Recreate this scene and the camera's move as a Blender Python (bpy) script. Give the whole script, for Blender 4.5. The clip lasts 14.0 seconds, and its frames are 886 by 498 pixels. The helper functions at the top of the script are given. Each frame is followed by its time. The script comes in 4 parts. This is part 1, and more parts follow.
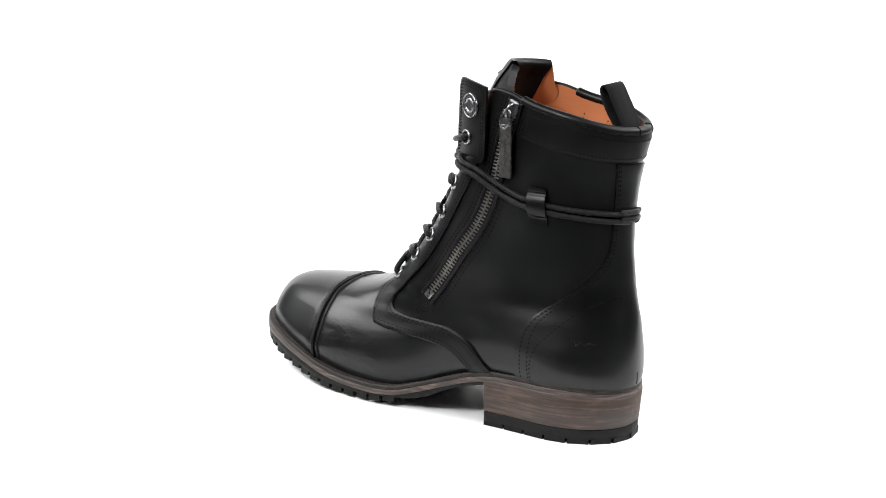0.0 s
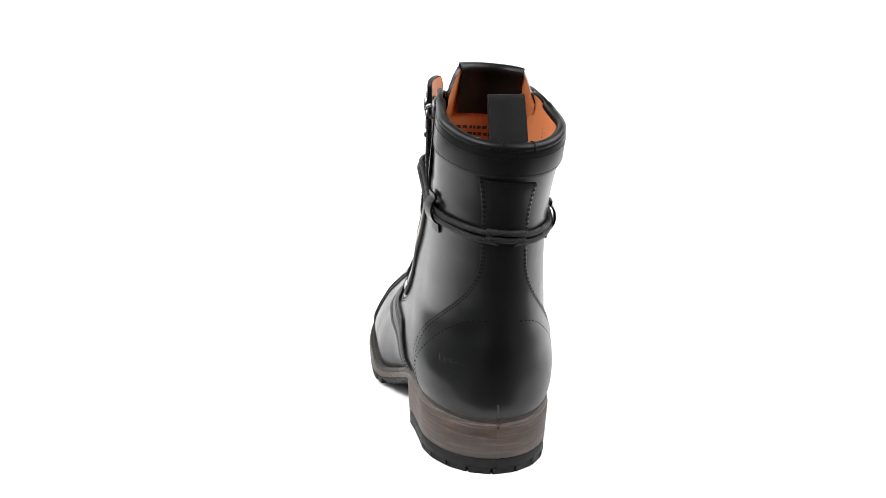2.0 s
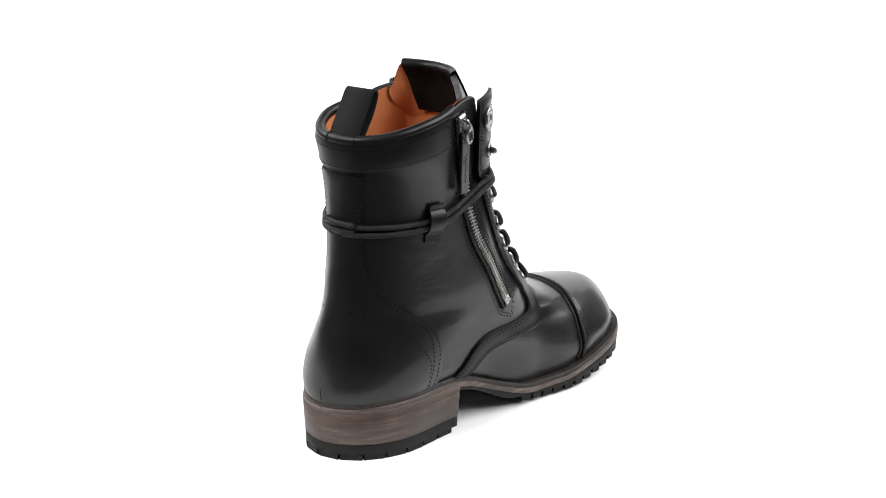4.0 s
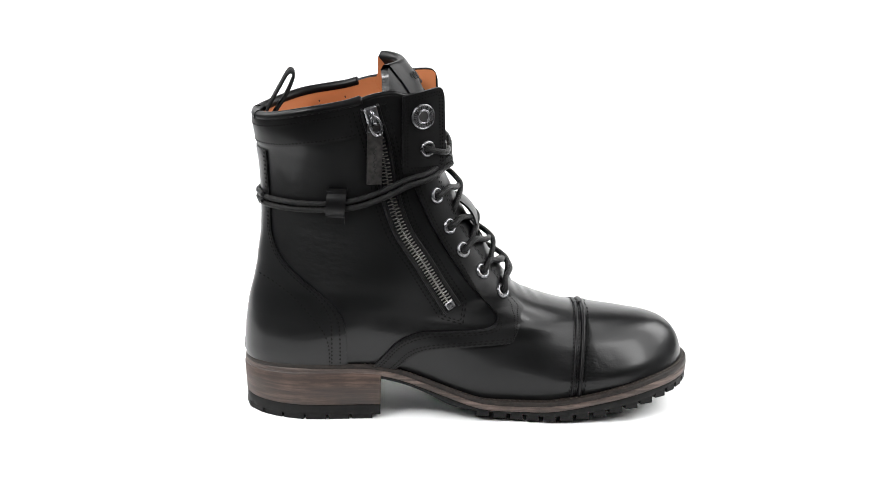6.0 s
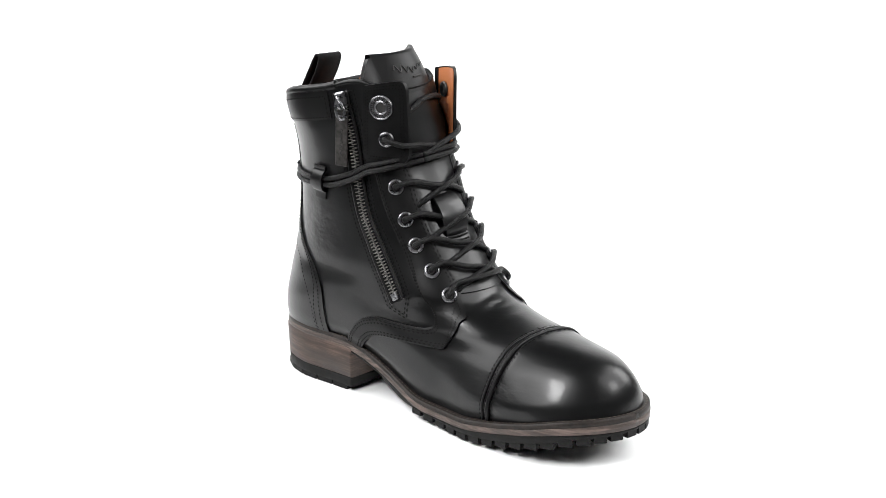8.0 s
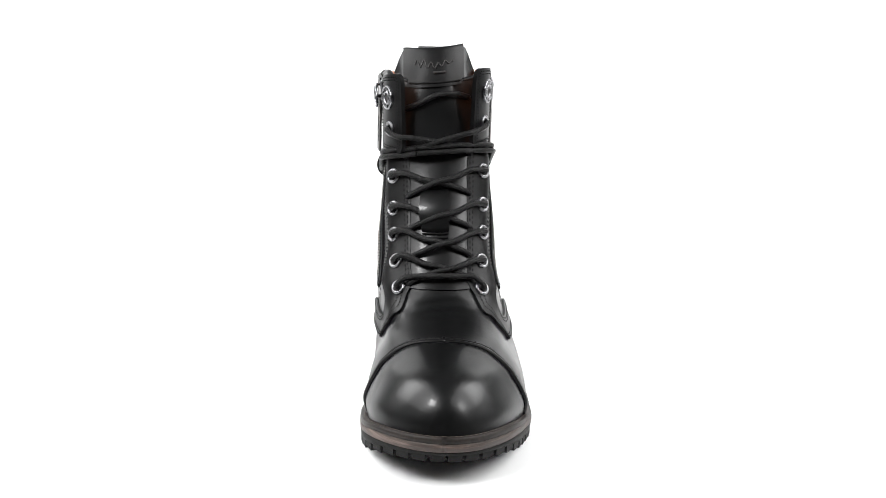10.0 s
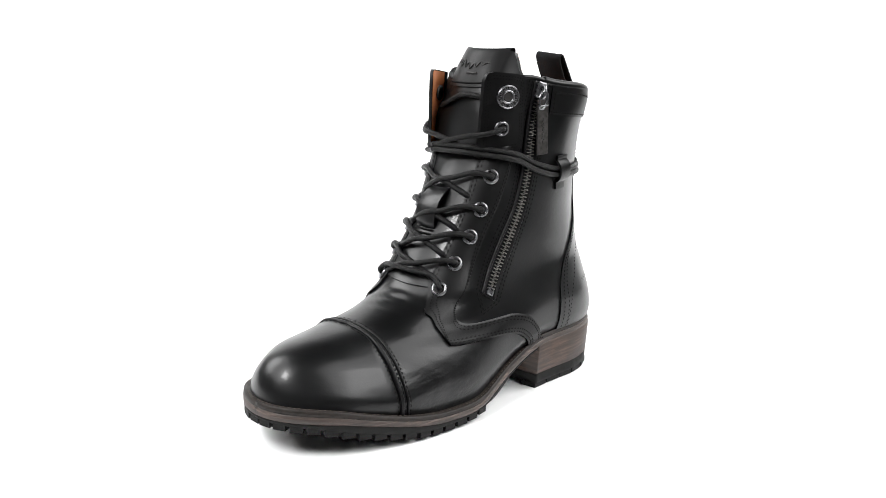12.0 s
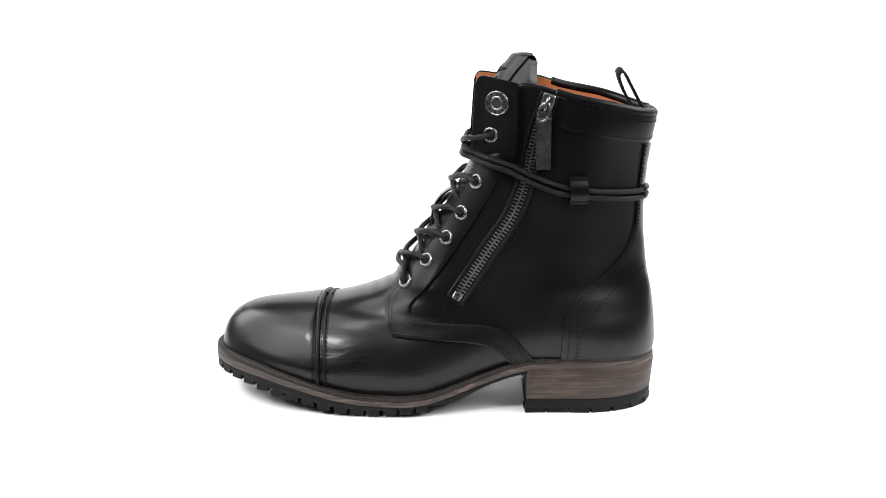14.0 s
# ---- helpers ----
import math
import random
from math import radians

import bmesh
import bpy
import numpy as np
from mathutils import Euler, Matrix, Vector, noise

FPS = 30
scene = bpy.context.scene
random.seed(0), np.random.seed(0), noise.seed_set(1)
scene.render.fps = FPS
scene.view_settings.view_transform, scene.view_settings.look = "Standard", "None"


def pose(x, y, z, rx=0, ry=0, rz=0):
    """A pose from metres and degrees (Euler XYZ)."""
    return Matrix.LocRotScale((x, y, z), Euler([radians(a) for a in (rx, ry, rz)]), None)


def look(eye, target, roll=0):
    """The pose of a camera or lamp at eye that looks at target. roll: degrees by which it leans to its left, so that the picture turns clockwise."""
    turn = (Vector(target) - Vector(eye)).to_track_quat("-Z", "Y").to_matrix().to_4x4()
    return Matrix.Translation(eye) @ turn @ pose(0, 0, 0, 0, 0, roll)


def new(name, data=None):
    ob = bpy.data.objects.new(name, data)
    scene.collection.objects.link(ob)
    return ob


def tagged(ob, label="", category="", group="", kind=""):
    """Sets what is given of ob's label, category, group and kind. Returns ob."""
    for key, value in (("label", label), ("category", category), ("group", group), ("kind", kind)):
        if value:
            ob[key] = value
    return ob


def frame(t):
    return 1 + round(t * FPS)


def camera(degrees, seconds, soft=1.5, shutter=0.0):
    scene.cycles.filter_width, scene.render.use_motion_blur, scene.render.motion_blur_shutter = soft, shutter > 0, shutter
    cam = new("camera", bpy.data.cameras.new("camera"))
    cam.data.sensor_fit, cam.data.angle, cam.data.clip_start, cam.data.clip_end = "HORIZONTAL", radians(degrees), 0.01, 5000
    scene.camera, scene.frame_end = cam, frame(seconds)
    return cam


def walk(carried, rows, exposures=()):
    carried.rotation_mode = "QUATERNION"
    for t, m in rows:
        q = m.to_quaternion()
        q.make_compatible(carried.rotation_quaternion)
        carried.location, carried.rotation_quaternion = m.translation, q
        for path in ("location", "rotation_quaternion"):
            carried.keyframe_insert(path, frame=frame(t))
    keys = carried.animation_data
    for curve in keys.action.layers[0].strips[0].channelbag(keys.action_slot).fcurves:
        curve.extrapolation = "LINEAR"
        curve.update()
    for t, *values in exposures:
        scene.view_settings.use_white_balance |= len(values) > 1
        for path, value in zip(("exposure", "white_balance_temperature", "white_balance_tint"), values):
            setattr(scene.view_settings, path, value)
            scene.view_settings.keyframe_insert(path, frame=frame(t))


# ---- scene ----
# ---------------------------------------------------------------- camera
cam = camera(33.92, 14.0, soft=0.4)
EYE = (0.948, 0.0, 0.360)
TILT, YAW = radians(15.142), radians(0.415)
AIM = (EYE[0] - math.cos(TILT) * math.cos(YAW), EYE[1] - math.cos(TILT) * math.sin(YAW), EYE[2] - math.sin(TILT))
STAND = look(EYE, AIM, roll=1.236)
walk(cam, [(0.0, STAND), (14.0, STAND)])

# ---------------------------------------------------------------- world and lamps
world = bpy.data.worlds.new("studio_air")
scene.world = world
world.use_nodes = True
world.node_tree.nodes["Background"].inputs[0].default_value = (1.0, 1.0, 1.0, 1)
world.node_tree.nodes["Background"].inputs[1].default_value = 0.05
scene.view_settings.exposure = 0.0


def softbox(name, eye, target, sx, sy, watts, colour=(1, 1, 1)):
    """A rectangular studio lamp."""
    data = bpy.data.lights.new(name, "AREA")
    data.shape, data.size, data.size_y, data.energy, data.color = "RECTANGLE", sx, sy, watts, colour
    ob = new(name, data)
    ob.matrix_world = look(eye, target)
    return ob


softbox("overhead_softbox", (0.15, -1.20, 1.35), (-0.05, -0.05, 0.0), 2.2, 1.3, 35)
softbox("overhead_softbox", (0.15, 1.20, 1.35), (-0.05, 0.05, 0.0), 2.2, 1.3, 35)
# Two unseen lamps added at the sides only to whiten the backdrop.
softbox("added_backdrop_light", (-0.70, -1.45, 1.15), (-1.25, -0.1, 0.2), 1.2, 1.0, 22)
softbox("added_backdrop_light", (-0.70, 1.45, 1.15), (-1.25, 0.1, 0.2), 1.2, 1.0, 22)
softbox("key_softbox", (0.76, -0.68, 1.06), (0.0, 0.0, 0.1), 0.30, 0.26, 13)
softbox("fill_softbox", (0.64, 0.95, 0.94), (0.0, 0.0, 0.1), 0.36, 0.36, 5)


# ---------------------------------------------------------------- materials
def material(name):
    m = bpy.data.materials.new(name)
    m.use_nodes = True
    t = m.node_tree
    return m, t, t.nodes["Principled BSDF"]


def noise_node(t, scale, detail=4.0, rough=0.55, stretch=None):
    tc = t.nodes.new("ShaderNodeTexCoord")
    n = t.nodes.new("ShaderNodeTexNoise")
    n.inputs["Scale"].default_value = scale
    n.inputs["Detail"].default_value = detail
    n.inputs["Roughness"].default_value = rough
    if stretch:
        mp = t.nodes.new("ShaderNodeMapping")
        mp.inputs["Scale"].default_value = stretch
        t.links.new(tc.outputs["Object"], mp.inputs["Vector"])
        t.links.new(mp.outputs["Vector"], n.inputs["Vector"])
    else:
        t.links.new(tc.outputs["Object"], n.inputs["Vector"])
    return n


def ramp_node(t, source, stops):
    r = t.nodes.new("ShaderNodeValToRGB")
    while len(r.color_ramp.elements) < len(stops):
        r.color_ramp.elements.new(0.5)
    for e, (p, c) in zip(r.color_ramp.elements, stops):
        e.position, e.color = p, (*c, 1)
    t.links.new(source, r.inputs["Fac"])
    return r


def range_node(t, source, lo, hi, a=0.3, b=0.7):
    r = t.nodes.new("ShaderNodeMapRange")
    for k, v in zip(("From Min", "From Max", "To Min", "To Max"), (a, b, lo, hi)):
        r.inputs[k].default_value = v
    t.links.new(source, r.inputs["Value"])
    return r


def bump_node(t, height, strength, distance, before=None):
    b = t.nodes.new("ShaderNodeBump")
    b.inputs["Strength"].default_value, b.inputs["Distance"].default_value = strength, distance
    t.links.new(height, b.inputs["Height"])
    if before:
        t.links.new(before.outputs["Normal"], b.inputs["Normal"])
    return b


def leather(name, dark, light, rough_lo, rough_hi, grain=900, relief=0.0002, crease=0.15, worn=(), gloss=0.42, polish=0.0):
    """worn: places (x, y, z, radius) where the leather is creased by walking and handling."""
    m, t, p = material(name)
    wide = noise_node(t, 22, 1.5)
    fine = noise_node(t, grain, 3)
    cells = t.nodes.new("ShaderNodeTexVoronoi")
    cells.inputs["Scale"].default_value = grain * 0.8
    tc = t.nodes.new("ShaderNodeTexCoord")
    t.links.new(tc.outputs["Object"], cells.inputs["Vector"])
    creases = noise_node(t, 70, 6, 0.65, (1.0, 1.0, 2.2))
    p.inputs["Specular IOR Level"].default_value = gloss
    p.inputs["Coat Weight"].default_value = polish
    p.inputs["Coat Roughness"].default_value = 0.12
    t.links.new(ramp_node(t, wide.outputs["Fac"], [(0.35, dark), (0.7, light)]).outputs["Color"], p.inputs["Base Color"])
    t.links.new(range_node(t, wide.outputs["Fac"], rough_lo, rough_hi).outputs["Result"], p.inputs["Roughness"])
    last = bump_node(t, creases.outputs["Fac"], crease, 0.0012)
    if worn:
        total = None
        for x, y, z, radius in worn:
            d = t.nodes.new("ShaderNodeVectorMath")
            d.operation = "DISTANCE"
            d.inputs[1].default_value = (x, y, z)
            t.links.new(tc.outputs["Object"], d.inputs[0])
            r = range_node(t, d.outputs["Value"], 1.0, 0.0, radius * 0.25, radius)
            if total is None:
                total = r.outputs["Result"]
            else:
                add = t.nodes.new("ShaderNodeMath")
                add.operation = "MAXIMUM"
                t.links.new(total, add.inputs[0])
                t.links.new(r.outputs["Result"], add.inputs[1])
                total = add.outputs[0]
        crumple = noise_node(t, 80, 3, 0.55, (1.0, 1.0, 1.9))
        mul = t.nodes.new("ShaderNodeMath")
        mul.operation = "MULTIPLY"
        t.links.new(crumple.outputs["Fac"], mul.inputs[0])
        t.links.new(total, mul.inputs[1])
        last = bump_node(t, mul.outputs[0], 0.5, 0.0018, last)
    b2 = bump_node(t, cells.outputs["Distance"], 0.12, relief, last)
    b3 = bump_node(t, fine.outputs["Fac"], 0.15, relief, b2)
    t.links.new(b3.outputs["Normal"], p.inputs["Normal"])
    return m


def plain(name, dark, light, rough, scale=60, metal=0.0, relief=0.0003, strength=0.3, stretch=None, gloss=0.5):
    m, t, p = material(name)
    n = noise_node(t, scale, 5, 0.6, stretch)
    t.links.new(ramp_node(t, n.outputs["Fac"], [(0.3, dark), (0.7, light)]).outputs["Color"], p.inputs["Base Color"])
    t.links.new(range_node(t, n.outputs["Fac"], rough * 0.85, min(1, rough * 1.2)).outputs["Result"], p.inputs["Roughness"])
    p.inputs["Metallic"].default_value = metal
    p.inputs["Specular IOR Level"].default_value = gloss
    t.links.new(bump_node(t, n.outputs["Fac"], strength, relief).outputs["Normal"], p.inputs["Normal"])
    return m


WORN = ((0.066, 0.046, 0.026, 0.034), (0.036, 0.048, 0.024, 0.024), (0.080, -0.056, 0.032, 0.026), (-0.088, -0.047, 0.115, 0.034))
LEATHER = leather("black_polished_leather", (0.0026, 0.0027, 0.0029), (0.0046, 0.0047, 0.0050), 0.28, 0.42, 900, 0.00015, 0.12, WORN, 0.25, 0.15)
PANEL = leather("black_panel_leather", (0.0026, 0.0026, 0.0028), (0.005, 0.005, 0.0052), 0.33, 0.50, 1000, crease=0.13, gloss=0.20)
EDGE = plain("black_raw_edge", (0.008, 0.008, 0.008), (0.02, 0.018, 0.017), 0.6, 300)
LINING = leather("tan_lining_leather", (0.44, 0.145, 0.055), (0.56, 0.205, 0.08), 0.42, 0.6, 600, 0.0002, 0.35)
INSOLE = plain("tan_insole", (0.20, 0.07, 0.03), (0.28, 0.1, 0.04), 0.6, 90)
THREAD = plain("black_thread", (0.003, 0.003, 0.003), (0.007, 0.007, 0.007), 0.75, 1500, gloss=0.12)
WELT_THREAD = plain("waxed_welt_thread", (0.04, 0.033, 0.027), (0.13, 0.11, 0.09), 0.6, 700)
LACE = plain("waxed_black_cord", (0.0025, 0.0025, 0.0025), (0.007, 0.007, 0.007), 0.42, 1400, 0, 0.0008, 0.9, gloss=0.20)
WEB = plain("black_webbing", (0.004, 0.004, 0.0042), (0.010, 0.010, 0.0105), 0.85, 1200, 0, 0.0005, 0.7, (1, 1, 0.4), gloss=0.15)
RUBBER = plain("black_rubber", (0.0035, 0.0035, 0.0035), (0.009, 0.0088, 0.0085), 0.6, 250, gloss=0.18)
WELT = plain("dark_brown_welt", (0.008, 0.0065, 0.0058), (0.026, 0.020, 0.017), 0.5, 220, gloss=0.25)
GUN = plain("gunmetal", (0.18, 0.18, 0.19), (0.32, 0.32, 0.33), 0.28, 400, 1.0, 0.0001, 0.1)
BRASS = plain("antique_brass", (0.13, 0.125, 0.115), (0.30, 0.29, 0.27), 0.36, 900, 1.0, 0.0001, 0.1)
DARKMETAL = plain("dark_pull_metal", (0.065, 0.062, 0.060), (0.13, 0.124, 0.118), 0.42, 350, 1.0, 0.0001, 0.1)
PRINT = plain("black_print", (0.012, 0.008, 0.006), (0.03, 0.018, 0.012), 0.6, 300)


def stacked_wood(name, dark, mid, light):
    """Stacked leather heel: fine level layers with worn, dusty streaks."""
    m, t, p = material(name)
    n = noise_node(t, 60, 7, 0.7, (0.55, 0.55, 9.0))
    w = noise_node(t, 45, 5, 0.6)
    mix = t.nodes.new("ShaderNodeMix")
    mix.data_type = "FLOAT"
    mix.inputs[0].default_value = 0.35
    t.links.new(n.outputs["Fac"], mix.inputs[2])
    t.links.new(w.outputs["Fac"], mix.inputs[3])
    r = ramp_node(t, mix.outputs[0], [(0.34, dark), (0.5, mid), (0.66, light)])
    t.links.new(r.outputs["Color"], p.inputs["Base Color"])
    t.links.new(range_node(t, w.outputs["Fac"], 0.45, 0.65).outputs["Result"], p.inputs["Roughness"])
    t.links.new(bump_node(t, n.outputs["Fac"], 0.35, 0.0004).outputs["Normal"], p.inputs["Normal"])
    return m


WOOD = stacked_wood("stacked_brown_heel", (0.010, 0.0056, 0.0040), (0.032, 0.0180, 0.0125), (0.095, 0.056, 0.041))
MIDSOLE = stacked_wood("brown_midsole", (0.016, 0.0115, 0.0095), (0.043, 0.029, 0.024), (0.145, 0.102, 0.086))
ROOM = plain("dark_grey_paint", (0.025, 0.025, 0.025), (0.035, 0.035, 0.035), 0.85, 6)
WHITE = plain("white_studio_floor", (0.88, 0.88, 0.88), (0.91, 0.91, 0.91), 0.55, 8, 0, 0.0001, 0.05)


# ---------------------------------------------------------------- mesh helpers
def mesh_of(name, verts, faces, smooth=True):
    me = bpy.data.meshes.new(name)
    me.from_pydata([tuple(v) for v in verts], [], faces)
    me.update()
    if smooth:
        me.polygons.foreach_set("use_smooth", [True] * len(me.polygons))
    return me


def part(name, me, mat, parent, label="", kind=""):
    ob = new(name, me)
    if not me.materials:
        me.materials.append(mat)
    ob.parent = parent
    return tagged(ob, label, kind=kind)


def grid(points, close_u=False, close_v=False, flip=False):
    """Faces over rows of points, points[v][u]."""
    nv, nu = len(points), len(points[0])
    verts = [q for row in points for q in row]
    faces = []
    for j in range(nv if close_v else nv - 1):
        for i in range(nu if close_u else nu - 1):
            a, b = j * nu + i, j * nu + (i + 1) % nu
            c, d = ((j + 1) % nv) * nu + (i + 1) % nu, ((j + 1) % nv) * nu + i
            faces.append((a, d, c, b) if flip else (a, b, c, d))
    return verts, faces


def join(*pieces):
    verts, faces = [], []
    for v, f in pieces:
        k = len(verts)
        verts += list(v)
        faces += [tuple(i + k for i in g) for g in f]
    return verts, faces


def curve(points):
    """Smooth curve through points: a function of 0..1."""
    pts = [np.array(q, float) for q in points]
    d = np.concatenate([[0], np.cumsum([np.linalg.norm(b - a) for a, b in zip(pts, pts[1:])])])
    d /= d[-1]
    ext = [2 * pts[0] - pts[1]] + pts + [2 * pts[-1] - pts[-2]]

    def at_s(s):
        s = min(max(s, 0), 1)
        i = min(max(int(np.searchsorted(d, s, side="right")) - 1, 0), len(pts) - 2)
        u = (s - d[i]) / (d[i + 1] - d[i])
        a, b, c, e = ext[i:i + 4]
        return 0.5 * (2 * b + (c - a) * u + (2 * a - 5 * b + 4 * c - e) * u * u + (3 * b - a - 3 * c + e) * u ** 3)
    return at_s


def tube(points, radius, sides=8, samples=None, flat=1.0, normals=None):
    """A round cord along a smooth curve, with closed ends."""
    c = curve(points)
    n = samples or max(8, len(points) * 6)
    path = [Vector(c(i / n)) for i in range(n + 1)]
    rings, up = [], Vector((0.13, 0.31, 0.94))
    for i, q in enumerate(path):
        t = (path[min(i + 1, n)] - path[max(i - 1, 0)]).normalized()
        up = (up - t * up.dot(t))
        if up.length < 1e-4:
            up = t.orthogonal()
        up.normalize()
        side = t.cross(up)
        k = 0.55 if i in (0, n) else 1.0
        rings.append([q + (up * math.cos(2 * math.pi * j / sides) + side * flat * math.sin(2 * math.pi * j / sides)) * radius * k
                      for j in range(sides)])
    v, f = grid(rings, close_u=True)
    f += [tuple(range(sides))[::-1], tuple(range(len(v) - sides, len(v)))]
    return v, f


def pchip(xs, ys):
    """Shape-keeping cubic interpolation, for arrays."""
    xs, ys = np.array(xs, float), np.array(ys, float)
    h, dl = np.diff(xs), np.diff(ys) / np.diff(xs)
    m = np.zeros(len(xs))
    for i in range(1, len(xs) - 1):
        if dl[i - 1] * dl[i] > 0:
            w1, w2 = 2 * h[i] + h[i - 1], h[i] + 2 * h[i - 1]
            m[i] = (w1 + w2) / (w1 / dl[i - 1] + w2 / dl[i])
    m[0], m[-1] = dl[0], dl[-1]

    def f(q):
        q = np.clip(np.asarray(q, float), xs[0], xs[-1])
        i = np.clip(np.searchsorted(xs, q, side="right") - 1, 0, len(xs) - 2)
        u = (q - xs[i]) / h[i]
        return ((1 + 2 * u) * (1 - u) ** 2 * ys[i] + u * (1 - u) ** 2 * h[i] * m[i]
                + u * u * (3 - 2 * u) * ys[i + 1] + u * u * (u - 1) * h[i] * m[i + 1])
    return f


# ---------------------------------------------------------------- the shape of the boot
# x runs to the toe, y to the boot's left side, z up; the turning axis stands at the origin.
WELT_LINE = pchip([-0.15, -0.10, -0.06, -0.041, -0.022, 0.0, 0.017, 0.036, 0.055, 0.075, 0.094, 0.113, 0.132, 0.15, 0.165],
                  [0.0348, 0.0382, 0.0376, 0.0342, 0.0274, 0.0194, 0.0148, 0.0136, 0.0140, 0.0166, 0.0203, 0.0249, 0.0296, 0.0320, 0.0330])
RISE = 0.10


def to_h(x, z):
    zw = float(WELT_LINE(x))
    h = (z - zw) / (1 - zw / RISE)
    return h if h < RISE else z


FRONT = [(0.1568, 0.0331), (0.1559, 0.0386), (0.1540, 0.0446), (0.1486, 0.0526), (0.1402, 0.0584), (0.1248, 0.0622), (0.1022, 0.065), (0.087, 0.0667), (0.075, 0.0691), (0.063, 0.0724), (0.053, 0.0757),
         (0.043, 0.0805), (0.035, 0.088), (0.024, 0.103), (0.01, 0.124), (-0.003, 0.147), (-0.0125, 0.167), (-0.018, 0.187), (-0.0225, 0.205), (-0.0295, 0.222), (-0.038, 0.234), (-0.048, 0.25)]
BACK = [(-0.137, 0.033), (-0.1385, 0.042), (-0.138, 0.053), (-0.1355, 0.074), (-0.1315, 0.091), (-0.129, 0.107), (-0.1272, 0.122), (-0.1267, 0.136),
        (-0.1275, 0.160), (-0.1298, 0.179), (-0.1328, 0.199), (-0.1345, 0.25)]
FRONT_X = pchip([to_h(x, z) for x, z in FRONT], [x for x, z in FRONT])
BACK_X = pchip([to_h(x, z) for x, z in BACK], [x for x, z in BACK])
HS = [0.0, 0.015, 0.035, 0.06, 0.08, 0.10, 0.13, 0.17, 0.25]
HALF = [(-0.14, [0.0375, 0.0405, 0.0412, 0.0405, 0.0395, 0.0380, 0.0368, 0.0365, 0.0378]),
        (-0.09, [0.0378, 0.0408, 0.0420, 0.0420, 0.0410, 0.0404, 0.0386, 0.0376, 0.0380]),
        (-0.03, [0.0385, 0.0430, 0.0438, 0.0412, 0.0398, 0.0390, 0.0360, 0.0322, 0.0308]),
        (0.03, [0.0470, 0.0490, 0.0468, 0.0425, 0.0370, 0.0285, 0.0170, 0.0110, 0.0110]),
        (0.07, [0.0490, 0.0510, 0.0500, 0.0470, 0.0420, 0.0390, 0.0370, 0.0365, 0.0370]),
        (0.11, [0.0455, 0.0490, 0.0485, 0.0465, 0.0420, 0.0390, 0.0370, 0.0365, 0.0370])]
MID_FOOT = pchip([-0.15, -0.09, -0.03, 0.03, 0.06, 0.087, 0.10, 0.14, 0.165], [-0.0072, -0.0064, -0.0046, -0.0028, -0.0052, -0.0080, -0.0098, -0.0130, -0.0120])
ROUND_FRONT = pchip([0.0, 0.010, 0.019, 0.035, 0.047, 0.056, 0.062, 0.066, 0.070, 0.075, 0.080, 0.10, 0.12, 0.135, 0.155, 0.25],
                    [0.062, 0.08, 0.10, 0.135, 0.155, 0.128, 0.098, 0.080, 0.064, 0.046, 0.033, 0.021, 0.018, 0.018, 0.016, 0.016])
ROUND_BACK = pchip([0.0, 0.03, 0.055, 0.08, 0.105, 0.13, 0.155, 0.175, 0.195, 0.25],
                   [0.050, 0.060, 0.082, 0.102, 0.100, 0.088, 0.074, 0.060, 0.044, 0.040])


def smooth(a, b, q):
    q = np.clip((np.asarray(q, float) - a) / (b - a), 0, 1)
    return q * q * (3 - 2 * q)


def lean(y, h):
    return 0.08 * (y + 0.011) * smooth(0.07, 0.15, h)


NP, NH, HMAX = 720, 250, 0.25


def shape_table():
    """Points of the outer skin over the angle round the boot (0 at the heel, +-pi at the front) and the height over the welt."""
    phi, h = np.meshgrid(np.linspace(-math.pi, math.pi, NP + 1), np.linspace(0, HMAX, NH + 1))
    xb, xf = BACK_X(h), FRONT_X(h)
    x = xb + (xf - xb) * (1 - np.cos(phi)) / 2
    cols = [pchip(HS, row)(h) for _, row in HALF]
    xs = [q for q, _ in HALF]
    w = np.zeros_like(x)
    xc = np.clip(x, xs[0], xs[-1])
    for i in range(len(xs) - 1):
        u = (xc - xs[i]) / (xs[i + 1] - xs[i])
        s = u * u * (3 - 2 * u)
        w = np.where((u >= 0) & (u <= 1), cols[i] * (1 - s) + cols[i + 1] * s, w)
    rf, rb = ROUND_FRONT(h), ROUND_BACK(h)
    ef = np.sqrt(np.clip(1 - np.clip(1 - (xf - x) / rf, 0, 1) ** 2, 0, 1))
    eb = np.sqrt(np.clip(1 - np.clip(1 - (x - xb) / rb, 0, 1) ** 2.0, 0, 1))
    k = smooth(0.0, 0.10, h)
    mid = MID_FOOT(x) * (1 - k) + (-0.0104 - 0.0026 * smooth(0.15, 0.22, h)) * k
    y = mid + np.sign(phi) * w * ef * eb
    slant = 0.045 * smooth(-0.05, 0.0, x) * (1 - 0.7 * smooth(0.15, 0.20, h)) + 0.04 * smooth(0.03, 0.08, x)
    zw = WELT_LINE(x)
    x = x + slant * (y - mid)
    z = h + zw * np.clip(1 - h / RISE, 0, 1) + lean(y, h)
    # walking creases across the instep
    near = np.exp(-((x - 0.049) / 0.010) ** 2 - ((y + 0.0095) / 0.015) ** 2) * (np.abs(phi) > 2.3) * (h > 0.05)
    z = z + 0.0008 * near * np.sin(x * 2 * math.pi / 0.0085 + 60 * (y + 0.01))
    return np.stack([x, y, z], -1)


TABLE = shape_table()


